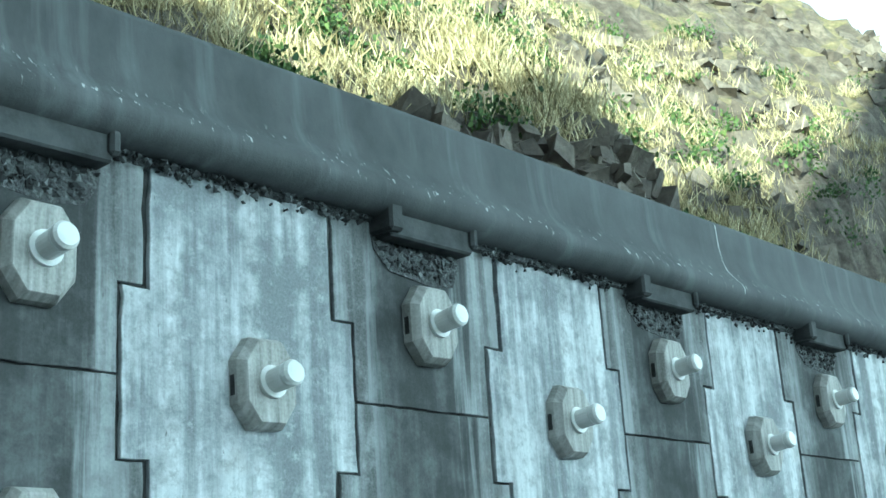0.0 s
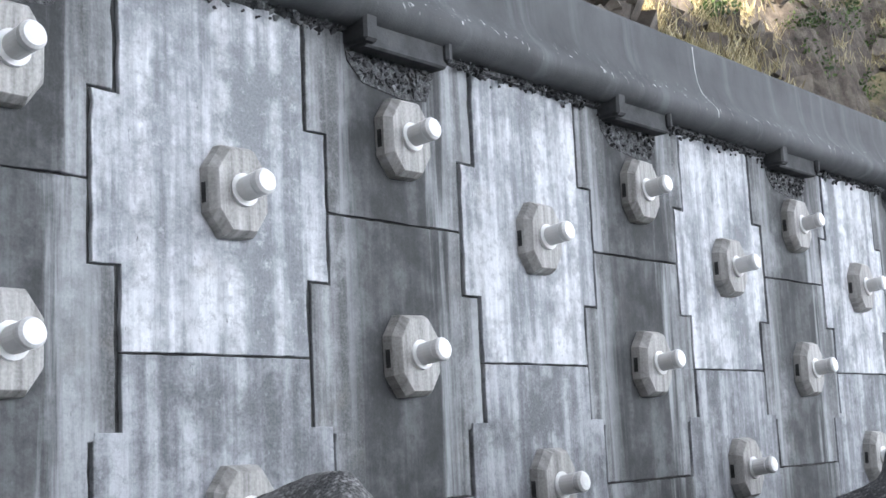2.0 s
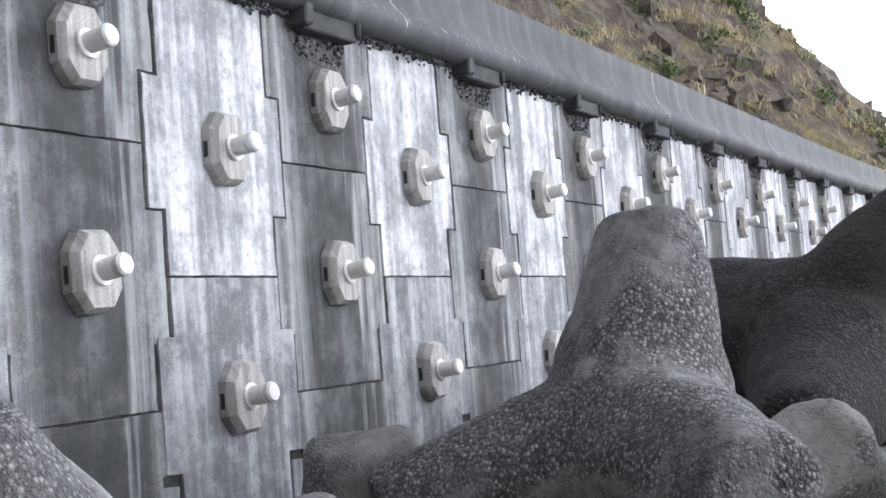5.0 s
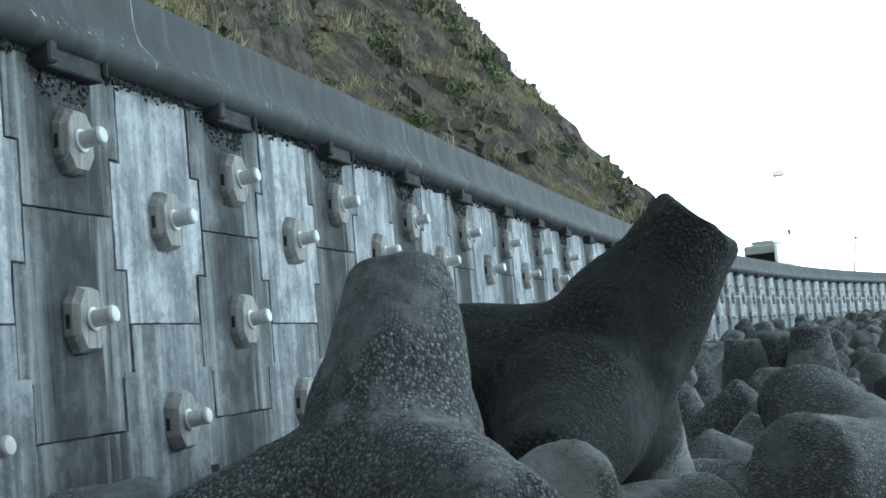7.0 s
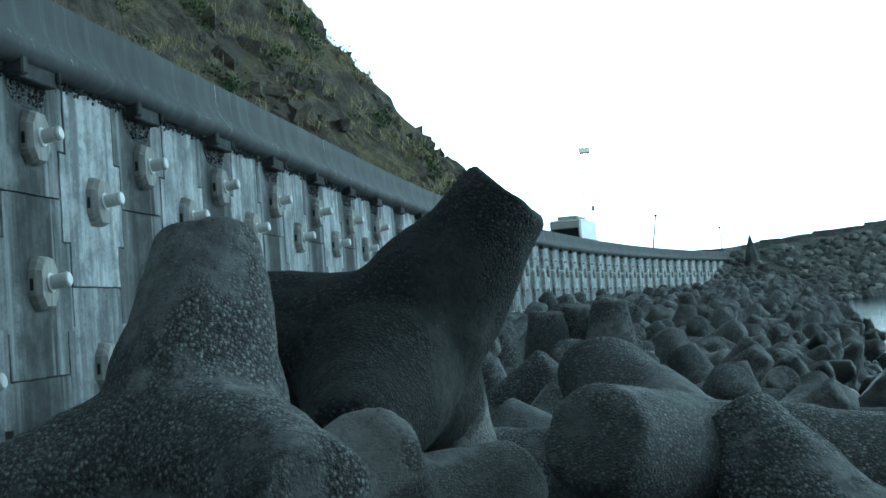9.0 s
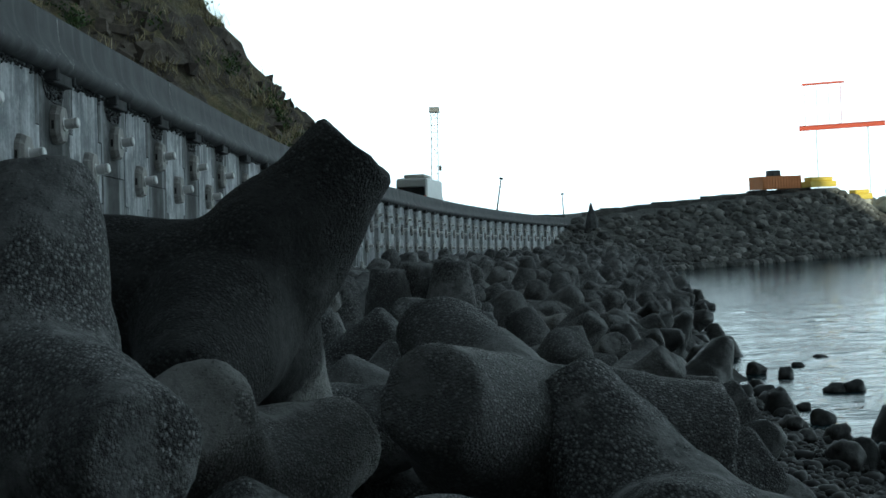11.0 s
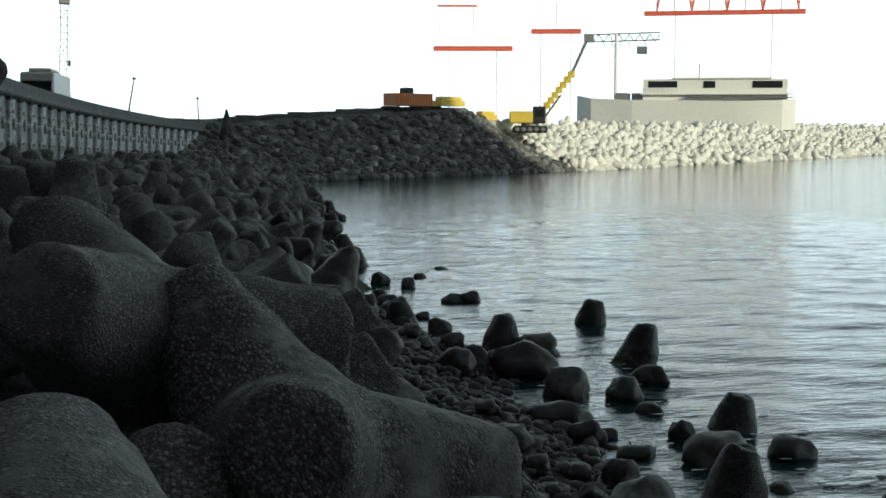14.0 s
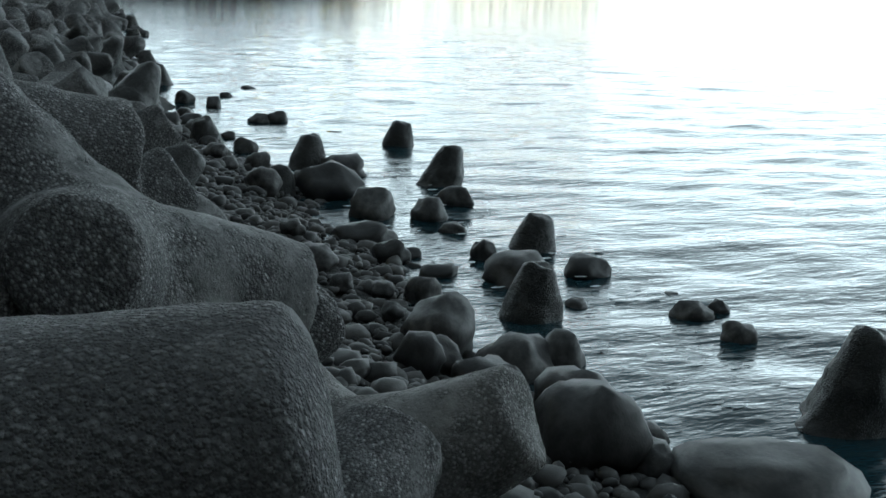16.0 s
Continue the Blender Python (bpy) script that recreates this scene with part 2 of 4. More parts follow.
k = Mat("sea_water", 0.06)
k.color((0.018, 0.045, 0.058))
k.b.inputs["IOR"].default_value = 1.34
w1 = k.noise(1.0, 4, 0.55, k.scaled((0.45, 1.15, 1)))
w2 = k.noise(1.0, 4, 0.6, k.scaled((1.7, 3.8, 1)))
w3 = k.noise(1.0, 6, 0.7, k.scaled((0.10, 0.26, 1)))
tall = k.math('ADD', k.math('MULTIPLY', w1, 0.15), k.math('ADD', k.math('MULTIPLY', w2, 0.045), k.math('MULTIPLY', w3, 0.15)))
k.bump(tall, 0.48, 1.0)
M_WATER = k.m
k = Mat("foam", 0.7)
k.color(k.ramp(k.noise(20, 5), (0.3, (0.5, 0.55, 0.6)), (0.7, (0.85, 0.88, 0.9))))
M_FOAM = k.m

k = Mat("asphalt", 0.9)
k.color(k.ramp(k.noise(30, 5), (0.3, (0.035, 0.035, 0.036)), (0.7, (0.07, 0.07, 0.07)))).bump(k.noise(90), 0.4, 0.004)
M_ROAD = k.m

k = Mat("hillside", 0.95)
rock = k.ramp(k.noise(0.9, 8, 0.7), (0.3, (0.045, 0.038, 0.032)), (0.5, (0.12, 0.10, 0.082)), (0.7, (0.24, 0.21, 0.175)))
grass = k.ramp(k.noise(1.6, 7, 0.7), (0.3, (0.07, 0.085, 0.035)), (0.55, (0.24, 0.20, 0.11)), (0.75, (0.38, 0.32, 0.19)))
nz = k.t.nodes.new("ShaderNodeSeparateXYZ")
geo = k.t.nodes.new("ShaderNodeNewGeometry")
k.link(geo.outputs["Normal"], nz.inputs[0])
steep = k.math('ADD', nz.outputs["Z"], k.math('MULTIPLY', k.math('SUBTRACT', k.noise(0.35, 6), 0.5), 0.9))
k.color(k.mix(k.ramp(steep, (0.50, 0.0), (0.72, 1.0)), rock, grass))
k.bump(k.noise(2.5, 9, 0.72), 1.0, 0.35)
M_HILL = k.m


def leaf_material(name, a, b, c):
    k = Mat(name, 0.8)
    k.color(k.ramp(k.island(), (0.1, a), (0.5, b), (0.9, c)))
    k.b.inputs["Subsurface Weight"].default_value = 0.0
    return k.m


M_GRASS_DRY = leaf_material("dry_grass", (0.18, 0.15, 0.07), (0.42, 0.36, 0.20), (0.62, 0.55, 0.35))
M_LEAF = leaf_material("green_leaves", (0.03, 0.055, 0.018), (0.06, 0.11, 0.03), (0.12, 0.17, 0.05))

k = Mat("crag_rock", 0.9)
k.color(k.mix(k.island(), k.ramp(k.noise(2, 6), (0.3, (0.035, 0.030, 0.027)), (0.7, (0.12, 0.10, 0.085))), k.ramp(k.noise(3, 6), (0.3, (0.10, 0.085, 0.07)), (0.7, (0.26, 0.225, 0.185)))))
k.bump(k.noise(9, 6), 0.8, 0.05)
M_CRAG = k.m


def paint(name, c, rough=0.5, metal=0.0, wear=0.3):
    k = Mat(name, rough, metal)
    dark = tuple(v * 0.55 for v in c)
    k.color(k.mix(k.ramp(k.noise(2.2, 6, 0.65), (0.45, 0.0), (0.8, wear)), c, dark))
    return k.m


M_WHITE = paint("white_paint", (0.78, 0.78, 0.77), 0.35)
M_CREAM = paint("ship_white_paint", (0.72, 0.70, 0.64), 0.5)
M_RED = paint("red_lattice_paint", (0.62, 0.10, 0.05), 0.5)
M_YELLOW = paint("yellow_machine_paint", (0.70, 0.52, 0.07), 0.5)
M_ORANGE = paint("orange_container_paint", (0.60, 0.22, 0.06), 0.55)
M_STEEL = paint("weathered_steel", (0.20, 0.20, 0.20), 0.55, 0.4)
M_BLACK = paint("black_rubber", (0.02, 0.02, 0.02), 0.6)
k = Mat("dark_glass", 0.08)
k.color((0.02, 0.022, 0.025))
M_GLASS = k.m


# ---- mesh helpers ----
def part(name, bm, material, parent=None, label="", smooth=False):
    """Links a bmesh as one mesh object, under a parent if one is given."""
    me = bpy.data.meshes.new(name)
    bm.normal_update()
    bm.to_mesh(me)
    bm.free()
    me.materials.append(material)
    if smooth:
        for p in me.polygons:
            p.use_smooth = True
    ob = new(name, me)
    ob.parent = parent
    return tagged(ob, label) if label else ob


def again(ob, parent, m):
    """Another object on the same mesh."""
    o = bpy.data.objects.new(ob.name.split(".")[0], ob.data)
    scene.collection.objects.link(o)
    o.parent = parent
    o.matrix_basis = m
    return o


def add_box(bm, lo, hi, bevel=0.0):
    made = bmesh.ops.create_cube(bm, size=1.0)["verts"]
    for v in made:
        v.co = Vector([(a + b) / 2 + c * (b - a) for a, b, c in zip(lo, hi, v.co)])
    if bevel:
        edges = list({e for v in made for e in v.link_edges})
        bmesh.ops.bevel(bm, geom=edges, offset=bevel, segments=1, affect='EDGES')
    return bm


def box(lo, hi, bevel=0.0):
    return add_box(bmesh.new(), lo, hi, bevel)


def add_prism(bm, outline, x0, x1, chamfer=0.0):
    """An outline in (y, z), pushed out along x from x0 to x1, with its front edge chamfered."""
    n = len(outline)
    turn = math.copysign(1, sum(a[0] * b[1] - b[0] * a[1] for a, b in zip(outline, outline[1:] + outline[:1])))
    rings = [[(x0, y, z) for y, z in outline], [(x1 - chamfer, y, z) for y, z in outline]]
    if chamfer:
        inset = []
        for i, (y, z) in enumerate(outline):
            (ya, za), (yb, zb) = outline[i - 1], outline[(i + 1) % n]
            d = Vector((yb - ya, zb - za))
            d = d.normalized() if d.length else d
            inset.append((x1, y - d.y * chamfer * turn, z + d.x * chamfer * turn))
        rings.append(inset)
    vs = [[bm.verts.new(p) for p in ring] for ring in rings]
    for a, b in zip(vs, vs[1:]):
        for i in range(n):
            bm.faces.new((a[i], a[(i + 1) % n], b[(i + 1) % n], b[i]))
    bm.faces.new(vs[-1])
    bm.faces.new(vs[0][::-1])
    return bm


def lathe(bm, profile, segs=24, m=None, wobble=0.0, seed=0):
    """Turns (radius, height) pairs about z."""
    m = m or Matrix.Identity(4)
    rings = []
    for r, h in profile:
        ring = []
        for i in range(segs):
            a = 2 * math.pi * i / segs
            p = Vector((r * math.cos(a), r * math.sin(a), h))
            if wobble:
                p *= 1 + wobble * noise.noise(p * 2.3 + Vector((seed * 7.1, seed * 3.3, seed)))
            ring.append(bm.verts.new(m @ p))
        rings.append(ring)
    for a, b in zip(rings, rings[1:]):
        for i in range(segs):
            bm.faces.new((a[i], a[(i + 1) % segs], b[(i + 1) % segs], b[i]))
    bm.faces.new(rings[-1])
    bm.faces.new(rings[0][::-1])
    return bm


def add_tube(bm, a, b, r, segs=6):
    a, b = Vector(a), Vector(b)
    d = b - a
    m = Matrix.Translation(a) @ d.to_track_quat('Z', 'Y').to_matrix().to_4x4()
    return lathe(bm, [(r, 0), (r, d.length)], segs, m)


# ---- the sea wall: its own axes lean and fall with the road ----
OUT, ALONG, RISE = Vector((0.99974, -0.00055, -0.02274)), Vector((-0.00000, 0.99971, -0.02412)), Vector((0.02275, 0.02412, 0.99945))
WALL = Matrix((OUT, ALONG, RISE)).transposed().to_4x4()
BEND, RADIUS = 24.0, 345.0      # the wall runs straight, then swings out towards the sea
LAST = 46


def along(s):
    """The wall's place and turn at s metres along it."""
    if s <= BEND:
        return WALL @ Matrix.Translation((0, s, 0))
    a = (s - BEND) / RADIUS
    return WALL @ Matrix.Translation((RADIUS * (1 - math.cos(a)), BEND + RADIUS * math.sin(a), 0)) @ Matrix.Rotation(-a, 4, 'Z')


H = 0.93        # half a panel's height
PITCH = 3.0     # one light and one dark column
TOP = 2.2
FOOT = -4.65
LC, DC = 0.6775, 2.1775     # middles of the light and the dark column


def panel_outline(z0, z1, steps):
    """A panel round y = 0: narrow by the joints, wide between the steps."""
    n, w, g = 0.6575, 0.8275, 0.007
    right = []
    zs = [z0 + g, *steps, z1 - g]
    wide = steps[0] - z0 < 0.6
    cur = n if wide else w
    pts = [(cur - g, zs[0])]
    for z in steps:
        nxt = w if cur == n else n
        zz = z - g if nxt == n else z + g
        pts += [(cur - g, zz), (nxt - g, zz)]
        cur = nxt
    pts.append((cur - g, zs[-1]))
    loop = pts + [(-y, z) for y, z in reversed(pts)]
    rough = []
    for q, (y0, za) in enumerate(loop):
        y1, zb = loop[(q + 1) % len(loop)]
        l = math.hypot(y1 - y0, zb - za)
        steps2 = max(int(l / 0.07), 1)
        nx2, nz2 = ((za - zb) / l, (y1 - y0) / l) if l else (0, 0)
        for t in range(steps2):
            f = t / steps2
            y, z = y0 + (y1 - y0) * f, za + (zb - za) * f
            chip = 0.010 * noise.noise(Vector((y * 9, z * 9, z0 + 3))) - 0.030 * max(0, noise.noise(Vector((y * 4, z * 4, z0 + 8))) - 0.22)
            chip = min(chip, 0.006)
            rough.append((y - nx2 * chip, z - nz2 * chip))
    return rough


sea_wall = tagged(new("wall_sea"), "anchored sea wall of interlocking precast concrete panels under a coping", "sea wall", kind="structure")
back = bmesh.new()
stations = [-18 + 3 * i for i in range(int((PITCH * LAST + 18) / 3) + 1)]
ring0 = None
for s in stations:
    m = along(s)
    ring = [back.verts.new(m @ Vector(p)) for p in ((-0.03, 0, TOP), (-0.03, 0, FOOT), (-0.6, 0, FOOT), (-0.6, 0, TOP))]
    if ring0:
        for i in range(4):
            back.faces.new((ring0[i], ring0[(i + 1) % 4], ring[(i + 1) % 4], ring[i]))
    ring0 = ring
part("backing", back, M_JOINT, sea_wall, "dark concrete seen in the open joints")

Q, B = 0.475, 1.445
protos = {}
for key, z0, z1, steps, mat in (("light_top", 0, TOP, (Q, B), M_LIGHT), ("light_low", -2 * H, 0, (Q - 2 * H, B - 2 * H), M_MID), ("light_base", -4 * H, -2 * H, (Q - 4 * H, B - 4 * H), M_MID),
                               ("dark_top", H, TOP, (B,), M_DARK), ("dark_mid", -H, H, (-Q, Q), M_DARK), ("dark_low", -3 * H, -H, (-B, -2 * H + Q), M_DARK), ("dark_base", FOOT, -3 * H, (FOOT + 0.45, FOOT + 1.42), M_DARK)):
    bm = bmesh.new()
    add_prism(bm, panel_outline(z0, z1, steps), -0.05, 0.0 if "light" in key else -0.004, 0.005)
    protos[key] = part("panel", bm, mat, sea_wall)
used = set()
for i in range(-3, LAST):
    for key in protos:
        if i >= 12 and "base" in key:
            continue
        s = PITCH * i + (LC if "light" in key else DC)
        m = along(s) @ Matrix.Translation((random.uniform(-0.006, 0.006), 0, 0))
        if i == 0 and "light" in key:      # a wider column
            m = m @ Matrix.Translation((0, -0.05, 0)) @ Matrix.Diagonal((1, 1.06, 1, 1))
        if i == -1 and "dark" in key:
            m = m @ Matrix.Translation((0, -0.1, 0))
        if key not in used:
            protos[key].matrix_basis = m
            used.add(key)
        else:
            again(protos[key], sea_wall, m)

# mortar bed under the coping
bm = bmesh.new()
ring0 = None
for j in range(-18 * 6, int(PITCH * LAST * 3)):
    s = j / 6 if j < 180 else 30 + (j - 180) / 3
    if s > PITCH * LAST:
        break
    m = along(s)
    w = [noise.noise(Vector((s * 2.1, q * 3.7, 0))) for q in range(4)]
    ring = [bm.verts.new(m @ Vector(p)) for p in ((-0.02, 0, TOP - 0.05 + 0.05 * w[0]), (0.035 + 0.03 * w[1], 0, TOP - 0.02 + 0.05 * w[2]), (0.05 + 0.02 * w[3], 0, TOP + 0.06), (0.02, 0, TOP + 0.12))]
    if ring0:
        for i in range(3):
            bm.faces.new((ring0[i], ring0[i + 1], ring[i + 1], ring[i]))
    ring0 = ring
part("mortar_bed", bm, M_MORTAR, sea_wall, "rough broken mortar")

# crumbled aggregate in the bed and the pockets
vs, fs = [], []
lump_rng = random.Random(5)
for n in range(5200):
    s = lump_rng.uniform(-9, 27)
    x, z, r = lump_rng.uniform(0.0, 0.07), lump_rng.gauss(TOP, 0.045), lump_rng.uniform(0.010, 0.030)
    local = (s - DC + 1.5) % PITCH - 1.5
    if abs(local) < 0.5:
        z = lump_rng.uniform(1.86, 2.08)
        if abs(local) > 0.30 + (z - 1.84) * 0.6:
            continue
        x = 0.01
    m = along(s) @ Matrix.Translation((x, 0, z)) @ Euler([lump_rng.uniform(0, 3) for q in range(3)]).to_matrix().to_4x4() @ Matrix.Scale(r, 4)
    o = len(vs)
    vs += [tuple(m @ Vector([c + lump_rng.uniform(-0.35, 0.35) for c in q])) for q in ((1, 0, 0), (-1, 0, 0), (0, 1, 0), (0, -1, 0), (0, 0, 1), (0, 0, -1))]
    fs += [[o + c for c in f] for f in ((0, 2, 4), (2, 1, 4), (1, 3, 4), (3, 0, 4), (2, 0, 5), (1, 2, 5), (3, 1, 5), (0, 3, 5))]
me = bpy.data.meshes.new("crumbs")
me.from_pydata(vs, [], fs)
k = Mat("broken_aggregate", 0.9)
k.color(k.ramp(k.island(), (0.0, (0.03, 0.03, 0.032)), (0.7, (0.085, 0.087, 0.09)), (1.0, (0.24, 0.245, 0.25))))
me.materials.append(k.m)
o = new("crumbs", me)
o.parent = sea_wall
tagged(o, "broken grey aggregate under the coping", kind="stuff")

# coping: upright face that sweeps out to a lip
PROFILE = [(-0.45, 2.2), (0.02, 2.2), (0.10, 2.20), (0.20, 2.24), (0.25, 2.31), (0.255, 2.36), (0.235, 2.41), (0.17, 2.48), (0.10, 2.57), (0.06, 2.68), (0.04, 2.82), (0.03, 3.04), (0.0, 3.09), (-0.06, 3.11), (-0.30, 3.11), (-0.34, 3.08), (-0.34, 2.2)]
bm = bmesh.new()
ring0 = None
j = -18.0
while j <= PITCH * LAST:
    m = along(j)
    ring = [bm.verts.new(WALL.inverted() @ m @ Vector((x, 0, z))) for x, z in PROFILE]
    if ring0:
        for i in range(len(ring)):
            k2 = (i + 1) % len(ring)
            bm.faces.new((ring0[i], ring0[k2], ring[k2], ring[i]))
    ring0 = ring
    j += 1.0 if j < BEND else 1.5
coping = part("coping", bm, M_PARAPET, sea_wall, "smooth grey concrete coping with pale chips", smooth=True)
coping.matrix_basis = WALL

# lime that has run down from the coping's joints
bm = bmesh.new()
face = PROFILE[4:12]
for q in range(len(face) - 1):
    (x0, z0), (x1, z1) = face[q], face[q + 1]
    w0, w1 = 0.006 + 0.004 * math.sin(q * 2.1), 0.006 + 0.004 * math.sin(q * 2.1 + 2.1)
    bm.faces.new([bm.verts.new(p) for p in ((x0 + 0.004, -w0, z0 + 0.003), (x0 + 0.004, w0, z0 + 0.003), (x1 + 0.004, w1, z1 + 0.003), (x1 + 0.004, -w1, z1 + 0.003))])
k = Mat("lime", 0.9)
k.color(k.ramp(k.noise(14, 4), (0.3, (0.42, 0.42, 0.42)), (0.6, (0.75, 0.75, 0.74))))
M_LIME = k.m
streak_proto = part("lime_streak", bm, M_LIME, sea_wall, "white lime streak")
for n, s in enumerate((-1.6, 6.35, 14.3, 21.2, 29.0, 37.5, 46.0, 55.0)):
    if n == 0:
        streak_proto.matrix_basis = along(s)
    else:
        again(streak_proto, sea_wall, along(s))

# corbels, and dark slabs for the shade of broken pockets, over the dark columns
bm = bmesh.new()
add_box(bm, (-0.02, -0.42, 2.06), (0.15, 0.42, 2.24), 0.015)
add_box(bm, (-0.02, -0.47, 2.08), (0.21, -0.34, 2.40), 0.02)
add_box(bm, (-0.02, 0.38, 2.10), (0.19, 0.45, 2.34), 0.02)
corbel = part("corbel", bm, M_CORBEL, sea_wall, "dark concrete corbel block")
# no hollow is cut: a slab slightly proud, its dark colour for the shade
bm = bmesh.new()
add_prism(bm, [(-0.30, 1.86), (0.10, 1.81), (0.34, 1.84), (0.42, 1.98), (0.42, 2.09), (-0.46, 2.09), (-0.44, 1.99)], -0.02, 0.006)
pocket = part("pocket", bm, M_MORTAR, sea_wall, "dark rough slab on the wall standing for a broken hollow's shade")
for n, i in enumerate(range(-3, LAST)):
    m = along(PITCH * i + DC)
    for proto in (corbel, pocket):
        if n == 0:
            proto.matrix_basis = m
        else:
            again(proto, sea_wall, m)


def anchor_head(m):
    """Octagonal concrete block with a white cap over the anchor's end."""
    thing = new("anchor_head")
    w, h, c = 0.215, 0.275, 0.105
    octo = [(-w + c, -h), (w - c, -h), (w, -h + 1.35 * c), (w, h - 1.35 * c), (w - c, h), (-w + c, h), (-w, h - 1.35 * c), (-w, -h + 1.35 * c)]
    bm = bmesh.new()
    rings = [[bm.verts.new((x, y * f, z * g)) for y, z in octo] for x, f, g in ((-0.01, 1.02, 1.0), (0.07, 1.0, 0.98), (0.125, 0.86, 0.88), (0.132, 0.83, 0.86))]
    for a, b in zip(rings, rings[1:]):
        for i in range(8):
            bm.faces.new((a[i], a[(i + 1) % 8], b[(i + 1) % 8], b[i]))
    bm.faces.new(rings[-1])
    block = part("block", bm, M_BLOCK, thing, "octagonal concrete block")
    # side slots are not cut: thin dark strips stand for their shade
    for y in (-w, w):
        part("slot", box((0.012, y - 0.004, -0.075), (0.05, y + 0.004, 0.045)), M_JOINT, thing, "dark thin strip standing for the shade in a side slot")
    turn = Matrix.Translation((0.13, 0, 0)) @ Matrix.Rotation(radians(83), 4, 'Y') @ Matrix.Diagonal((1.1, 1.1, 1, 1))
    bm = lathe(bmesh.new(), [(0.062, -0.01), (0.066, 0.0), (0.068, 0.145), (0.062, 0.15), (0.062, 0.16), (0.071, 0.165), (0.071, 0.195), (0.058, 0.213), (0.03, 0.217)], 20, turn)
    part("cap", bm, M_CAP, thing, "white plastic cap", smooth=False)
    bm = lathe(bmesh.new(), [(0.092, -0.012), (0.092, 0.016), (0.07, 0.022)], 20, turn)
    part("collar", bm, M_CAP, thing)
    thing.matrix_basis = m
    return tagged(thing, "octagonal concrete anchor block with white cap on the sea wall", "wall anchor", "anchors of the sea wall")


first = None
for i in range(-3, LAST):
    for s, z in ((LC + 0.03, H + 0.03), (LC + 0.03, -H + 0.03), (DC + 0.03, 1.51), (DC + 0.03, 0.03), (DC + 0.03, -2 * H + 0.03)):
        m = along(PITCH * i + s) @ Matrix.Translation((0, 0, z)) @ Matrix.Rotation(radians(random.uniform(-2, 2)), 4, 'X')
        if first is None:
            first = anchor_head(m)
        else:
            copy_thing(first, m)

# ---- ground, road and sea ----
SEA = -6.0


def edge_x(y):
    """Where the heap of armour units ends."""
    return 10.9 + 0.055 * max(y, -20) + 0.075 * max(y - 40, 0) + 0.35 * math.sin(y * 0.37) + 0.25 * math.sin(y * 0.83 + 1)


def shore_x(y):
    """The water's edge: a strip of shingle lies between it and the heap."""
    return edge_x(y) + 2.6 - 0.9 * max(0.0, min(1.0, (y - 22) / 20)) + 0.4 * math.sin(y * 0.51 + 0.6)


def wall_x(y):
    return 0 if y < BEND else (RADIUS - math.sqrt(max(RADIUS ** 2 - (y - BEND) ** 2, 1)) if y < BEND + 200 else 64)


def slope_z(x, y):
    """The rubble slope from the wall's foot to below the water."""
    x0, x1, x2 = wall_x(y) + 0.3, edge_x(y), shore_x(y)
    top, toe = -2.55 - 0.022 * y, -5.45
    if x < x1:
        return top + (toe - top) * (x - x0) / max(x1 - x0, 1.0)
    return toe + (SEA - 0.05 - toe) * (x - x1) / (x2 - x1) if x < x2 else SEA - 0.05 - 0.28 * (x - x2)


bm = bmesh.new()
nx, ny = 60, 90
grid = []
for j in range(ny + 1):
    y = -40 + 190 * j / ny
    row = []
    for i in range(nx + 1):
        x = wall_x(y) - 0.5 + 30 * i / nx
        row.append(bm.verts.new((x, y, max(slope_z(x, y), -9) - (0.45 if x < edge_x(y) - 1 else 0.22) + 0.2 * noise.noise(Vector((x, y, 0))))))
    grid.append(row)
for a, b in zip(grid, grid[1:]):
    for i in range(nx):
        bm.faces.new((a[i], a[i + 1], b[i + 1], b[i]))
tagged(part("ground", bm, M_BED, smooth=True), "dark rubble ground under the armour units", "ground", kind="structure")

bm = bmesh.new()
ys = [-300, -60] + [-30 + 0.35 * i for i in range(330)] + [90, 120, 170, 300, 700, 1500, 4000]
xs = [-300, 0, 6] + [8 + 0.35 * i for i in range(130)] + [58, 70, 90, 130, 200, 400, 900, 2000, 4000]


def wave(x, y):
    f = max(0.0, min(1.0, (53 - x) / 14, (y + 29) / 6, (85 - y) / 25))
    p = Vector((x * 0.35 + 0.12 * y, y * 0.75, 3.0))
    return f * (0.06 * noise.noise(p) + 0.04 * noise.noise(p * 2.3 + Vector((9, 2, 1))) + 0.018 * noise.noise(p * 5.1))


grid = [[bm.verts.new((x, y, SEA + wave(x, y))) for x in xs] for y in ys]
for a, b in zip(grid, grid[1:]):
    for i in range(len(xs) - 1):
        bm.faces.new((a[i], a[i + 1], b[i + 1], b[i]))
tagged(part("water", bm, M_WATER, smooth=True), "rippled grey-blue sea water", "sea", kind="structure")

bm = bmesh.new()
ring0 = None
s = -60.0
while s <= PITCH * LAST + 3:
    m = along(s)
    ring = [bm.verts.new(m @ Vector(p)) for p in ((-0.34, 0, 2.3), (-8.5, 0, 2.3), (-8.5, 0, 1.3), (-0.34, 0, 1.3))]
    if ring0:
        for i in range(4):
            bm.faces.new((ring0[i], ring0[(i + 1) % 4], ring[(i + 1) % 4], ring[i]))
    ring0 = ring
    s += 3
tagged(part("road", bm, M_ROAD), "asphalt coast road behind the coping", "road", kind="structure")


# ---- tetrapods ----
LEG = 1.45
DIRS = [Vector((0, 0, 1))] + [Vector((math.sqrt(8) / 3 * math.cos(a), math.sqrt(8) / 3 * math.sin(a), -1 / 3)) for a in (0, 2 * math.pi / 3, 4 * math.pi / 3)]


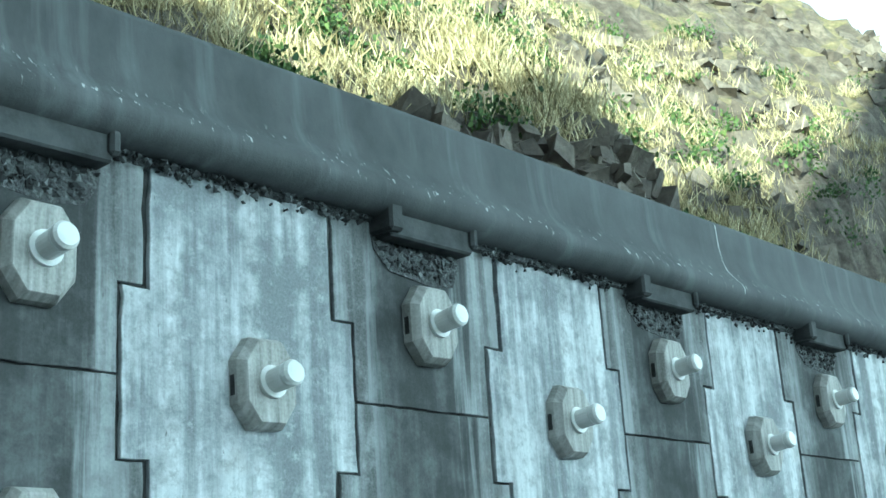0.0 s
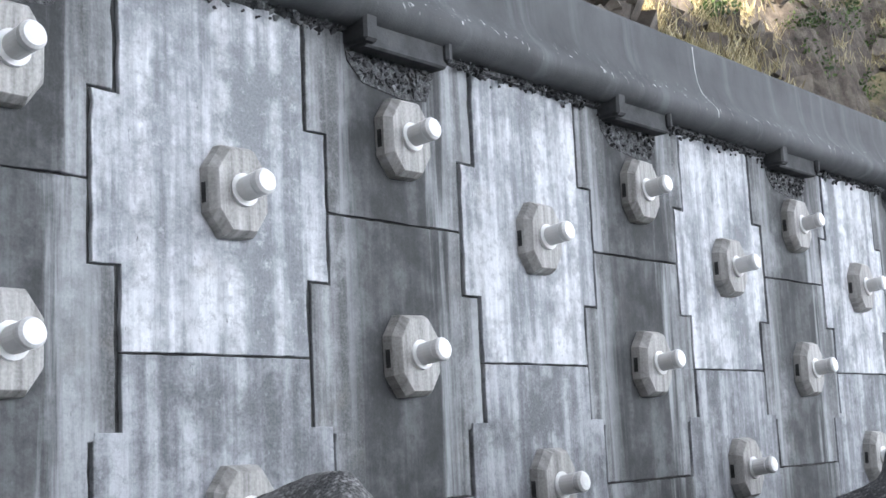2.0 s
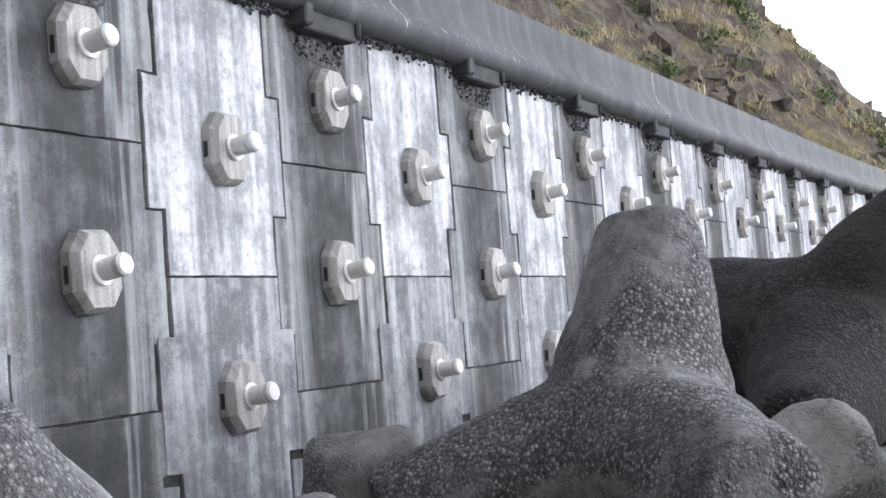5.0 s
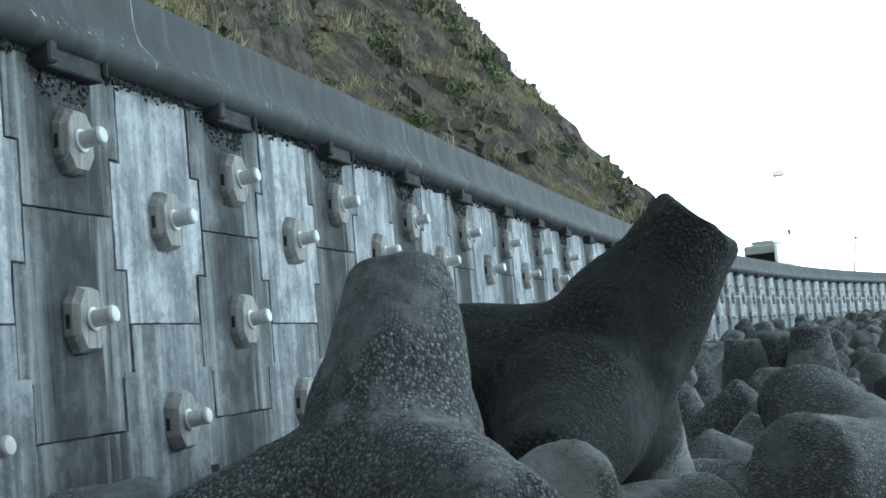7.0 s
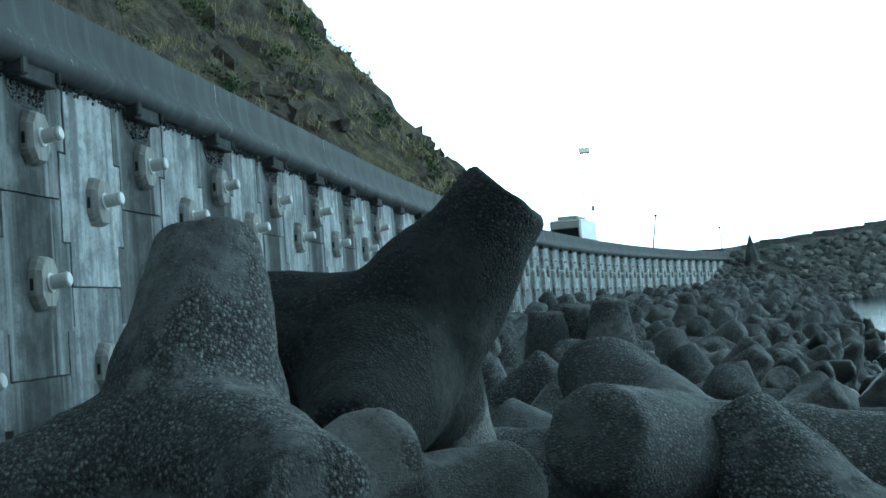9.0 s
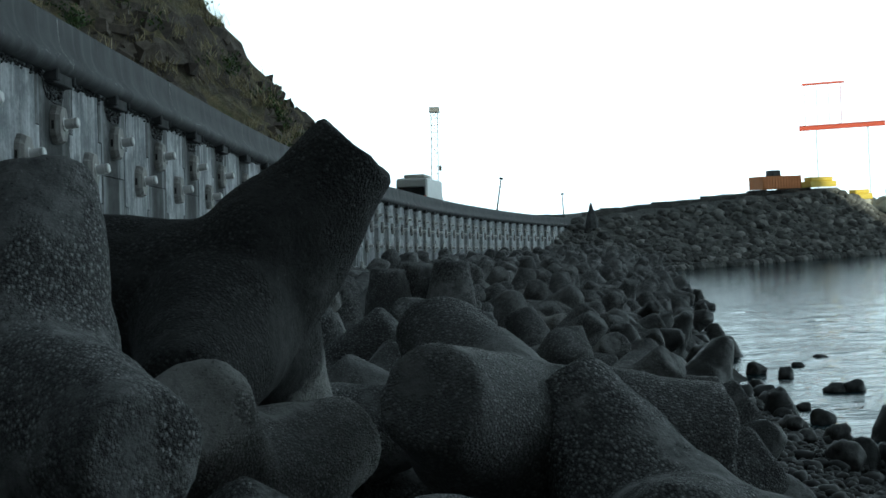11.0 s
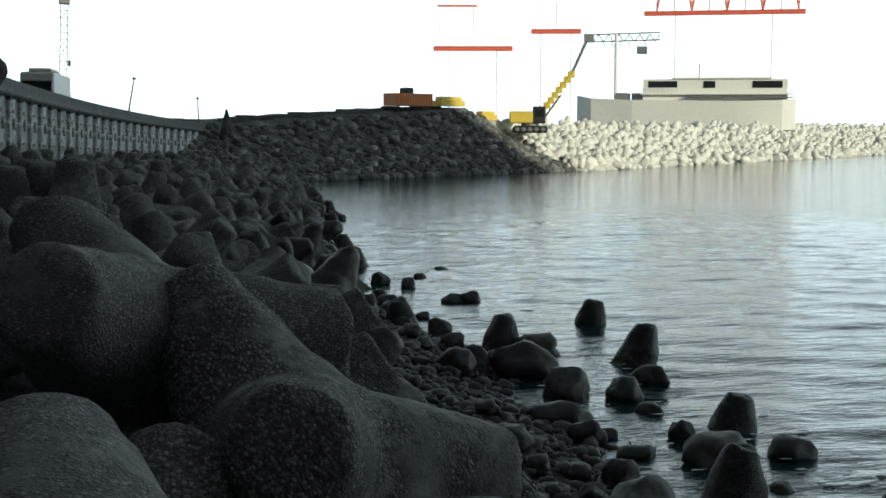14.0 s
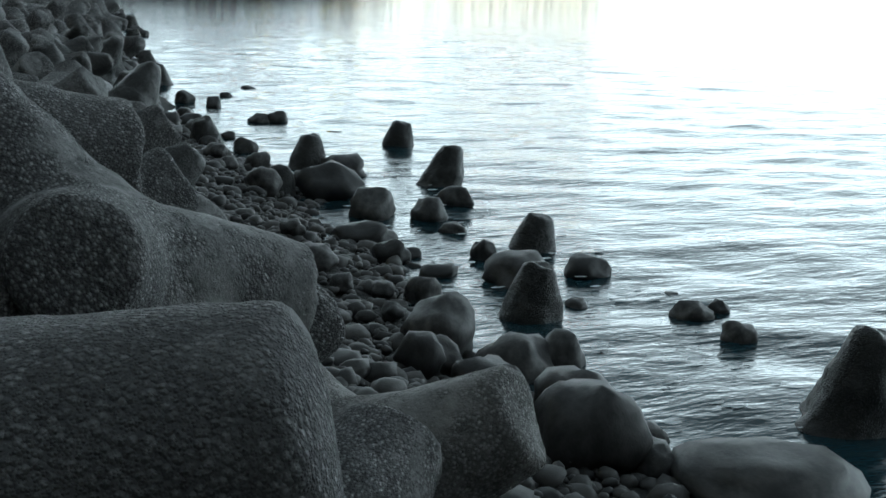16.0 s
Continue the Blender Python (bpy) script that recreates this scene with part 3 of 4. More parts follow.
def tetrapod_mesh(seed, segs, fine):
    bm = bmesh.new()
    for q, d in enumerate(DIRS):
        m = d.to_track_quat('Z', 'Y').to_matrix().to_4x4()
        body = [(0.50, 0.0), (0.575, 0.22)]
        steps = 5 if fine else 2
        body += [(0.575 + (0.345 - 0.575) * i / steps, 0.22 + (LEG - 0.13 - 0.22) * i / steps) for i in range(1, steps + 1)]
        body += [(0.335, LEG - 0.05), (0.305, LEG - 0.008), (0.2, LEG + 0.004), (0.05, LEG + 0.006)] if fine else [(0.29, LEG - 0.01), (0.1, LEG)]
        lathe(bm, body, segs, m, 0.05, seed + q * 0.37)
    return bm


def cast_in_one(seed, material, voxel, wear=1.0):
    """The four legs fused into one skin, with the joints filled out and the surface a little uneven."""
    o = part("tetrapod", tetrapod_mesh(seed, 28, True), material)
    fuse = o.modifiers.new("fuse", 'REMESH')
    fuse.mode, fuse.voxel_size = 'VOXEL', voxel
    ease = o.modifiers.new("ease", 'SMOOTH')
    ease.factor, ease.iterations = 0.5, 1
    bpy.context.view_layer.update()
    me = bpy.data.meshes.new_from_object(o.evaluated_get(bpy.context.evaluated_depsgraph_get()))
    bpy.data.objects.remove(o)
    for v in me.vertices:
        p = v.co + Vector((seed * 3.1, seed * 1.7, 0))
        v.co += v.co.normalized() * (0.035 * wear * noise.noise(p * 2.6) + 0.012 * wear * noise.noise(p * 9))
        if wear > 1 and v.co.length > 0.9:      # legs rounded off by the sea
            d = max(DIRS, key=v.co.dot)
            v.co -= (v.co - d * v.co.dot(d)) * 0.26 * ((v.co.length - 0.9) / 0.6) ** 1.5
    for f in me.polygons:
        f.use_smooth = True
    me.materials.clear()
    me.materials.append(material)
    return me


TETRA = [cast_in_one(v, M_ARMOUR, 0.05) for v in range(4)]
TETRA_STAINED = [cast_in_one(31, M_ARMOUR_STAINED, 0.05)]
TETRA_PALE = [cast_in_one(21, M_ARMOUR_PALE, 0.05)]
TETRA_LOW = [cast_in_one(v + 5, M_ARMOUR, 0.11) for v in range(3)]
TETRA_WET = [cast_in_one(v + 9, M_ARMOUR_WET, 0.07, 2.4) for v in range(3)]


def tetrapod(center, axis, toward, mesh, label="grey sea-worn concrete tetrapod with pebbles showing", size=1.0):
    """One leg along axis, the next as near to the way named by toward as it goes."""
    ob = new("tetrapod", mesh)
    a = Vector(axis).normalized()
    r = Vector(toward) - a * a.dot(Vector(toward))
    r.normalize()
    turn = Matrix((r, a.cross(r), a)).transposed().to_4x4()
    ob.matrix_basis = Matrix.Translation(center) @ turn @ Matrix.Scale(size, 4)
    return tagged(ob, label, "tetrapod", "tetrapods below the sea wall")


# the ones close to the camera
NEAR = [
    # centre, leg, next leg
    ((3.36, 2.79, -1.48), (0.03, 0.42, 0.907), (0.25, 1.0, -0.5)),
    ((3.91, 6.06, -1.15), (0.658, 0.114, 0.744), (-0.736, 0.306, 0.604)),
    ((6.1, 4.53, -2.08), (-0.358, -0.85, 0.386), (0.933, -0.306, 0.19)),
    ((3.95, 4.56, -2.35), (0.686, 0.706, 0.178), (0.446, -0.6, 0.665)),
    ((6.97, 3.35, -2.63), (-0.125, -0.931, 0.344), (-0.438, 0.363, 0.822)),
    ((5.78, -0.35, -2.33), (0.88, -0.38, 0.30), (-0.3, 0.1, -1.0)),
    ((2.38, -0.35, -2.0), (-0.016, -0.574, 0.819), (0.071, 0.816, 0.573)),
    ((1.72, 2.62, -2.66), (0.02, -0.1, 1.0), (0.7, -0.5, -0.3)),
    ((4.31, 19.9, -2.75), (0.0, 0.0, 1.0), (0.7, -0.5, -0.3)),
    ((4.74, 20.3, -2.70), (0.1, 0.0, 1.0), (-0.7, -0.5, -0.3)),
    ((5.43, 19.7, -2.65), (0.05, 0.0, 1.0), (0.7, 0.5, -0.3)),
]
for n, (c, a, b) in enumerate(NEAR):
    if n == 1:
        tetrapod(c, a, b, TETRA_STAINED[0], "black-stained concrete tetrapod with one pale clean leg", 1.15)
    elif n == 3:
        tetrapod(c, a, b, TETRA_PALE[0], "pale worn concrete tetrapod lying on its side")
    else:
        tetrapod(c, a, b, TETRA[n % 4])

# ARMOUR: the slope
rng = random.Random(11)
far_rows = []
placed = [Vector(c) for c, a, b in NEAR]
for j in range(-8, 90):
    y0 = j * 1.55
    x0, x1 = wall_x(y0) + 1.5, edge_x(y0) - 1.3
    n = max(int((x1 - x0) / 1.65), 3)
    for i in range(n + 1):
        x = x0 + (x1 - x0) * (i + 0.5 * (j % 2)) / n + rng.uniform(-0.45, 0.45)
        y = y0 + rng.uniform(-0.45, 0.45)
        z = slope_z(x, y) + (0.62 if y < 7 else 0.8 - 0.75 * max(0, 1 - (edge_x(y) - x) / 5)) + rng.uniform(-0.3, 0.3)
        axis = (rng.uniform(-1, 1), rng.uniform(-1, 1), rng.uniform(-0.2, 1.0))
        toward = (rng.uniform(-1, 1), rng.uniform(-1, 1), rng.uniform(-1, 1))
        p = Vector((x, y, z))
        if (y < 40 and x > edge_x(y) - 1.7) or (y < 9 and x > edge_x(y) - 2.6) or (x < 5.0 and -3.5 < y < 2.0) or (x < 3.6 and y < 7):
            continue
        if (p - Vector((5.85, -4.1, -0.5))).length < 3.4 or any((p - q).length < 1.25 for q in placed):
            continue
        if y < 44:
            wet = x > edge_x(y) - 2.6
            tetrapod(p, axis, toward, TETRA_WET[(i + j) % 3] if wet else (TETRA_PALE[0] if (3 * i + 5 * j) % 11 == 0 and y < 30 else TETRA[(i + j) % 4] if y < 24 else TETRA_LOW[(i + j) % 3]),
                     "dark wet concrete tetrapod at the waterline" if wet else ("pale worn concrete tetrapod in the heap" if (3 * i + 5 * j) % 11 == 0 and y < 30 else "grey sea-worn concrete tetrapod with pebbles showing"))
        else:
            far_rows.append((p, axis, toward))


def joined(name, rows, meshes, material, size=1.0):
    """Many far units in one mesh."""
    vs, fs = [], []
    for n, (p, axis, toward) in enumerate(rows):
        me = meshes[n % len(meshes)]
        a = Vector(axis).normalized()
        r = Vector(toward) - a * a.dot(Vector(toward))
        r.normalize()
        m = Matrix.Translation(p) @ Matrix((r, a.cross(r), a)).transposed().to_4x4() @ Matrix.Scale(size, 4)
        o = len(vs)
        vs += [tuple(m @ v.co) for v in me.vertices]
        fs += [[o + q for q in f.vertices] for f in me.polygons]
    me = bpy.data.meshes.new(name)
    me.from_pydata(vs, [], fs)
    me.materials.append(material)
    for f in me.polygons:
        f.use_smooth = True
    return new(name, me)


tagged(joined("far_tetrapods", far_rows, TETRA_LOW, M_ARMOUR), "heap of grey concrete tetrapods far along the shore", "tetrapods", kind="stuff")

# STONES in the shallows: x, y, width, height, lean
WATER_TETRA = [(18.95, 29.1, 0.67), (17.7, 23.1, 0.93), (14.7, 12.5, 0.85), (16.7, 16.6, 0.66), (16.4, 7.3, 1.2), (15.3, 25.6, 0.86), (16.3, 51.0, 0.74), (13.4, 22.2, 0.7), (13.9, 29.6, 0.8), (13.5, 36.8, 0.9), (15.6, 44.8, 0.8), (17.6, 62.0, 0.9), (19.4, 74.0, 0.9)]
for n, (x, y, up) in enumerate(WATER_TETRA):
    a = (rng.uniform(-0.28, 0.28), rng.uniform(-0.2, 0.2), 1)
    tetrapod((x, y, SEA + up - LEG), a, (rng.uniform(-1, 1), rng.uniform(-1, 1), 0), TETRA_WET[n % 3], "dark wet tetrapod leg standing out of the sea")


def stone_mesh(seed, flat):
    bm = bmesh.new()
    bmesh.ops.create_icosphere(bm, subdivisions=3, radius=0.5)
    o = Vector((seed * 5.7, seed * 2.9, seed * 1.3))
    for v in bm.verts:
        d = v.co.normalized()
        v.co *= 1 + 0.35 * noise.noise(d * 1.3 + o) + 0.12 * noise.noise(d * 3.1 + o)
        v.co.z *= flat
    return bm


STONES = []
for v in range(5):
    o = part("boulder", stone_mesh(v + 1, 0.75), M_STONE, smooth=True)
    STONES.append(o.data)
    bpy.data.objects.remove(o)


def boulder(x, y, z, wide, tall, label="dark wet rounded boulder in the shallows"):
    ob = new("boulder", STONES[rng.randrange(5)])
    ob.matrix_basis = Matrix.Translation((x, y, z)) @ Matrix.Rotation(rng.uniform(0, 6.28), 4, 'Z') @ Matrix.Diagonal((wide * rng.uniform(0.9, 1.15), wide * rng.uniform(0.85, 1.05), tall, 1))
    return tagged(ob, label, "boulder", "boulders along the waterline")


# x, y, width, height over the water: by the shingle, then further along the shore
BY_SHINGLE = [(15.6, 14.5, 1.23, 0.61), (16.9, 14.6, 0.83, 0.47), (17.2, 11.8, 0.66, 0.35), (17.2, 10.6, 0.55, 0.38), (17.6, 13.0, 0.37, 0.14), (15.8, 12.9, 0.4, 0.2), (17.8, 12.0, 0.36, 0.27),
              (12.7, 11.2, 1.06, 0.80), (13.4, 10.2, 0.95, 0.62), (14.1, 10.3, 0.76, 0.61), (13.4, 8.7, 1.02, 0.6), (12.7, 7.1, 1.09, 0.85), (13.7, 7.6, 0.59, 0.33), (13.3, 6.8, 0.56, 0.37),
              (14.1, 5.9, 1.9, 0.62), (11.9, 9.9, 0.63, 0.5), (12.6, 9.1, 0.62, 0.4), (13.5, 13.7, 0.61, 0.42), (14.4, 15.2, 0.85, 0.3), (13.9, 16.2, 0.59, 0.42)]
FURTHER = [(15.0, 20.1, 1.03, 0.69), (16.0, 19.5, 0.78, 0.57), (17.1, 20.7, 0.73, 0.55), (16.0, 18.2, 0.55, 0.31), (15.7, 16.2, 0.51, 0.46), (17.0, 34.2, 0.7, 0.44), (16.5, 34.3, 0.7, 0.35), (14.6, 28.7, 0.68, 0.48),
           (16.0, 24.9, 1.4, 0.61), (14.8, 22.4, 1.4, 0.86), (13.2, 21.9, 0.84, 0.54), (14.0, 17.9, 1.05, 0.47), (14.4, 16.6, 0.5, 0.25), (15.9, 37.8, 0.68, 0.46), (13.2, 37.4, 1.1, 0.84), (18.4, 43.0, 0.6, 0.22), (17.0, 40.6, 0.45, 0.28), (18.0, 31.6, 0.67, 0.13)]
for x, y, wide, tall in BY_SHINGLE + FURTHER:
    low = max(SEA, slope_z(x, y)) - 0.1
    boulder(x, y, low + 0.25 * tall, wide, 1.75 * tall, "dark wet rounded boulder by the shingle" if y < 15 else "dark wet rounded boulder in the shallows")
for n in range(90):
    y = rng.uniform(7, 40) if n % 4 == 0 else rng.uniform(22, 90)
    d = rng.uniform(0.3, 0.95)
    x = edge_x(y) + rng.uniform(-0.6, 2.4)
    boulder(x, y, max(SEA, slope_z(x, y)) + rng.uniform(-0.05, 0.12), d, d)

# shingle between the units and the water
rows = []
for n in range(5200):
    y = rng.uniform(1, 34)
    x = edge_x(y) + rng.uniform(-1.6, 2.9) + rng.gauss(0, 0.3)
    z = max(slope_z(x, y), SEA - 0.3) + rng.uniform(-0.03, 0.10) - 0.2
    rows.append((Vector((x, y, z)), rng.uniform(0.09, 0.30) if n % 9 else rng.uniform(0.32, 0.55)))
vs, fs = [], []
for n, (p, d) in enumerate(rows):
    me = STONES[n % 5]
    if n == 0:
        lows = []
        for v in range(5):
            b2 = bmesh.new()
            bmesh.ops.create_icosphere(b2, subdivisions=2, radius=0.5)
            o2 = Vector((v * 3.7, v * 1.9, 2))
            for q in b2.verts:
                q.co *= 1 + 0.4 * noise.noise(q.co * 2.2 + o2)
                q.co.z *= 0.65
            b2.verts.index_update()
            lows.append(([q.co.copy() for q in b2.verts], [[q.index for q in f.verts] for f in b2.faces]))
            b2.free()
    pv, pf = lows[n % 5]
    m = Matrix.Translation(p) @ Matrix.Rotation(rng.uniform(0, 6.28), 4, 'Z') @ Matrix.Rotation(rng.uniform(-0.4, 0.4), 4, 'X') @ Matrix.Diagonal((d, d * rng.uniform(0.6, 1), d, 1))
    o = len(vs)
    vs += [tuple(m @ q) for q in pv]
    fs += [[o + q for q in f] for f in pf]
me = bpy.data.meshes.new("shingle")
me.from_pydata(vs, [], fs)
me.materials.append(M_SHINGLE)
for f in me.polygons:
    f.use_smooth = True
tagged(new("shingle", me), "dark wet shingle at the water's edge", "shingle", kind="stuff")


# thin foam between the stones
bm = bmesh.new()
for n in range(110):
    y = rng.uniform(7, 26)
    x, r = shore_x(y) + rng.uniform(0.2, 3.4), rng.uniform(0.02, 0.08)
    ring = []
    for i in range(14):
        a = 2 * math.pi * i / 14
        q = r * (0.75 + 0.6 * noise.noise(Vector((math.cos(a) * 1.5, math.sin(a) * 1.5, n * 3.1))))
        ring.append(bm.verts.new((x + q * 2.6 * math.cos(a), y + q * math.sin(a), SEA + 0.055)))
    bm.faces.new(ring)
tagged(part("foam", bm, M_FOAM), "thin white foam between the stones", "foam", kind="stuff")


# ---- the hill above the road ----
def road_z(y):
    return 2.3 - 0.0241 * y


def hill_foot(y):
    """Where the hill meets the road."""
    return wall_x(y) - 8.6 + 1.3 * max(0.0, min(1.0, (y - 70) / 15)) - (3.0 * min(max((y - 26) / 8, 0), 1) if y < 60 else 3.0 * max(0, 1 - (y - 60) / 20)) + 0.7 * math.sin(y * 0.3)


def hill_height(d, y):
    """Height above the road, d metres in from the hill's foot."""
    crag = max(0.0, min(1.0, (31 + 2.3 * d - y) / 3.5))
    near = min(d, 3.5) * 1.1 + max(min(d - 3.5, 2.2), 0) * 2.9 + max(d - 5.7, 0) * 1.25
    far = min(d, 5) * 0.62 + max(min(d - 5, 40), 0) * 1.5
    spur = max(0.0, min(1.0, 1 - (y - 101) / 16))
    h = near * crag + far * (1 - crag)
    return h * spur * (1 if crag else 0.6 + 0.4 * max(0.0, min(1.0, (y - 45) / 40)))


def hill_point(y, d):
    x = hill_foot(y) - d
    p = Vector((x * 0.3, y * 0.3, d * 0.15))
    amp = min(1, d / 2.0)
    z = road_z(y) + hill_height(d, y) + amp * (1.6 * noise.noise(p * 0.5) + 0.9 * noise.noise(p * 1.7) + 0.5 * noise.noise(p * 4.1))
    crag = amp * (0.8 * noise.noise(Vector((y * 0.45, z * 0.6, 1))) + 0.45 * noise.noise(Vector((y * 1.3, z * 1.5, 4))))
    return Vector((x + crag, y + 0.5 * crag, z))


bm = bmesh.new()
ds = [0.0] + [0.3 * i for i in range(1, 24)] + [7.2 + 1.0 * i for i in range(0, 52)] + [65, 80, 110]
ys = [-60 + 4 * i for i in range(12)] + [-12 + 0.45 * i for i in range(100)] + [33 + 0.9 * i for i in range(100)]
grid = [[bm.verts.new(hill_point(y, d)) for d in ds] for y in ys]
for a, b in zip(grid, grid[1:]):
    for i in range(len(ds) - 1):
        bm.faces.new((a[i], b[i], b[i + 1], a[i + 1]))
hill = tagged(part("hill", bm, M_HILL), "steep hillside of dry grass and broken brown rock above the road", "hillside", kind="structure")

# unseen headland added behind the camera to keep the shore in shade
bm = bmesh.new()
# heights set so sun passes at the dip and beyond the right end
CRESTS = [(-160, 110), (2, 105), (10, 60), (16, 39), (27, 41), (31, 49), (36, 58), (42, 72), (48, 92), (80, 96), (140, 90), (152, 80), (159, 64), (166, 46), (178, 20), (194, -8)]


def crest(x):
    for (a, p), (b, q) in zip(CRESTS, CRESTS[1:]):
        if x <= b:
            return p + (q - p) * (x - a) / (b - a)
    return -8


grid = []
for i in range(186):
    x = -160 + 2 * i
    row = []
    for j in range(9):
        f = 1 - abs(j - 4) / 4
        y = -66 + (j - 4) * 7
        row.append(bm.verts.new((x, y, -8 + (crest(x) + 8) * f ** 0.8 + 2.0 * f * noise.noise(Vector((x * 0.15, y * 0.2, 0))))))
    grid.append(row)
for a, b in zip(grid, grid[1:]):
    for i in range(8):
        bm.faces.new((a[i], b[i], b[i + 1], a[i + 1]))
tagged(part("headland", bm, M_HILL), "unseen rocky headland added behind the camera to shade the shore", "headland", kind="structure")


def scatter_leaves(name, spots, blades, size, spread, material, upright):
    """Tufts of thin blades or small leaves, in one mesh."""
    vs, fs = [], []
    for p, s in spots:
        for b in range(blades):
            q = p + Vector((rng.gauss(0, spread), rng.gauss(0, spread), abs(rng.gauss(0, spread * (0.25 if upright else 0.8))))) * s
            d = Vector((rng.gauss(0, 0.5), rng.gauss(0, 0.5), 1.0 if upright else rng.gauss(0.3, 0.7))).normalized()
            w = d.cross(Vector((rng.gauss(0, 1), rng.gauss(0, 1), rng.gauss(0, 1)))).normalized()
            l = size * s * rng.uniform(0.6, 1.4)
            wd = l * (0.026 if upright else 0.28)
            o = len(vs)
            vs += [tuple(q - w * wd), tuple(q + w * wd), tuple(q + d * l * 0.6 + w * wd * 0.9), tuple(q + d * l), tuple(q + d * l * 0.6 - w * wd * 0.9)]
            fs += [(o, o + 1, o + 2, o + 3, o + 4)]
    me = bpy.data.meshes.new(name)
    me.from_pydata(vs, [], fs)
    me.materials.append(material)
    return new(name, me)


spots, green = [], []
for n in range(7000):
    y = rng.uniform(2, 46) if n < 4500 else rng.uniform(32, 100)
    d = rng.choice((rng.uniform(0.0, 3.0), rng.uniform(6.0, 11), rng.uniform(6.0, 20))) if y < 46 else rng.uniform(0, 26)
    p = hill_point(y, d)
    g = noise.noise(Vector((y * 0.35, d * 0.5, 7)))
    if 19 < y < 36 and 1.0 < d < 5.6 and n % 4:
        continue
    if noise.noise(Vector((y * 0.2, d * 0.3, 3))) < -0.12 and y > 40:
        continue
    (green if g > 0.16 else spots).append((p, rng.uniform(0.7, 1.4) * (1 if y < 32 else 1.2)))
tagged(scatter_leaves("dry_grass", spots, 36, 0.5, 0.38, M_GRASS_DRY, True), "dry straw-coloured grass on the hillside", "grass", kind="stuff")
tagged(scatter_leaves("shrubs", green, 60, 0.16, 0.38, M_LEAF, False), "green leafy shrubs on the hillside", "shrubs", kind="stuff")

# broken rock of the crag
vs, fs = [], []
for n in range(1700):
    d = rng.uniform(1.2, 6.4)
    y = rng.uniform(19 - 0.6 * d, 34 + 2 * d)
    p = hill_point(y, d)
    s = rng.uniform(0.25, 1.0)
    m = Matrix.Translation(p) @ Euler((rng.uniform(-0.5, 0.5), rng.uniform(-0.5, 0.5), rng.uniform(0, 3))).to_matrix().to_4x4() @ Matrix.Diagonal((s, s * rng.uniform(0.5, 1), s * rng.uniform(0.5, 1.2), 1))
    o = len(vs)
    vs += [tuple(m @ Vector([c + rng.uniform(-0.22, 0.22) for c in q])) for q in ((-.5, -.5, -.5), (.5, -.5, -.5), (.5, .5, -.5), (-.5, .5, -.5), (-.5, -.5, .5), (.5, -.5, .5), (.5, .5, .5), (-.5, .5, .5))]
    fs += [[o + q for q in f] for f in ((0, 3, 2, 1), (4, 5, 6, 7), (0, 1, 5, 4), (1, 2, 6, 5), (2, 3, 7, 6), (3, 0, 4, 7))]
for n in range(2600):
    y, d = rng.uniform(36, 104), rng.uniform(1, 34)
    if noise.noise(Vector((y * 0.12, d * 0.16, 5))) < -0.05:
        continue
    p = hill_point(y, d)
    s = rng.uniform(0.3, 1.5)
    m = Matrix.Translation(p - Vector((0, 0, 0.2 * s))) @ Euler((rng.uniform(-0.6, 0.6), rng.uniform(-0.6, 0.6), rng.uniform(0, 3))).to_matrix().to_4x4() @ Matrix.Diagonal((s, s * rng.uniform(0.5, 1), s * rng.uniform(0.4, 1.0), 1))
    o = len(vs)
    vs += [tuple(m @ Vector([c + rng.uniform(-0.25, 0.25) for c in q])) for q in ((-.5, -.5, -.5), (.5, -.5, -.5), (.5, .5, -.5), (-.5, .5, -.5), (-.5, -.5, .5), (.5, -.5, .5), (.5, .5, .5), (-.5, .5, .5))]
    fs += [[o + q for q in f] for f in ((0, 3, 2, 1), (4, 5, 6, 7), (0, 1, 5, 4), (1, 2, 6, 5), (2, 3, 7, 6), (3, 0, 4, 7))]
me = bpy.data.meshes.new("crag_rocks")
me.from_pydata(vs, [], fs)
me.materials.append(M_CRAG)
tagged(new("crag_rocks", me), "broken brown rock of the crag", "rock", kind="stuff")


# ---- breakwater across the bay ----
BW = [(14, 112), (25.3, 122.5), (57.6, 142), (110, 186), (208, 269)]


def bw_point(s):
    """Foot of the breakwater's sea face: place and the way inland."""
    for (x0, y0), (x1, y1) in zip(BW, BW[1:]):
        l = math.hypot(x1 - x0, y1 - y0)
        if s <= l or (x1, y1) == BW[-1]:
            d = Vector((x1 - x0, y1 - y0, 0)) / l
            return Vector((x0, y0, SEA)) + d * s, Vector((-d.y, d.x, 0))
        s -= l


BW_LEN = sum(math.hypot(b[0] - a[0], b[1] - a[1]) for a, b in zip(BW, BW[1:]))


def bw_height(s):
    return 5.4 + 2.6 * max(0, min(1, (s - 10) / 45)) if s < 52 else 8.0 - 3.2 * min(1, (s - 52) / 8)


bm = bmesh.new()
grid = []
for i in range(131):
    s = BW_LEN * i / 130
    p, n = bw_point(s)
    h = bw_height(s) * (1 if i < 128 else (130 - i) / 3)
    row = []
    for d, f in ((-4, -0.35), (0, 0), (3, 0.28), (6, 0.52), (9, 0.76), (12, 1.0), (26, 1.02), (45, -0.3)):
        q = p + n * d
        q.z = SEA + h * f + 0.35 * noise.noise(Vector((q.x * 0.4, q.y * 0.4, 2)))
        row.append(bm.verts.new(q))
    grid.append(row)
for a, b in zip(grid, grid[1:]):
    for i in range(7):
        bm.faces.new((a[i], b[i], b[i + 1], a[i + 1]))
k = Mat("rubble_mound", 0.95)
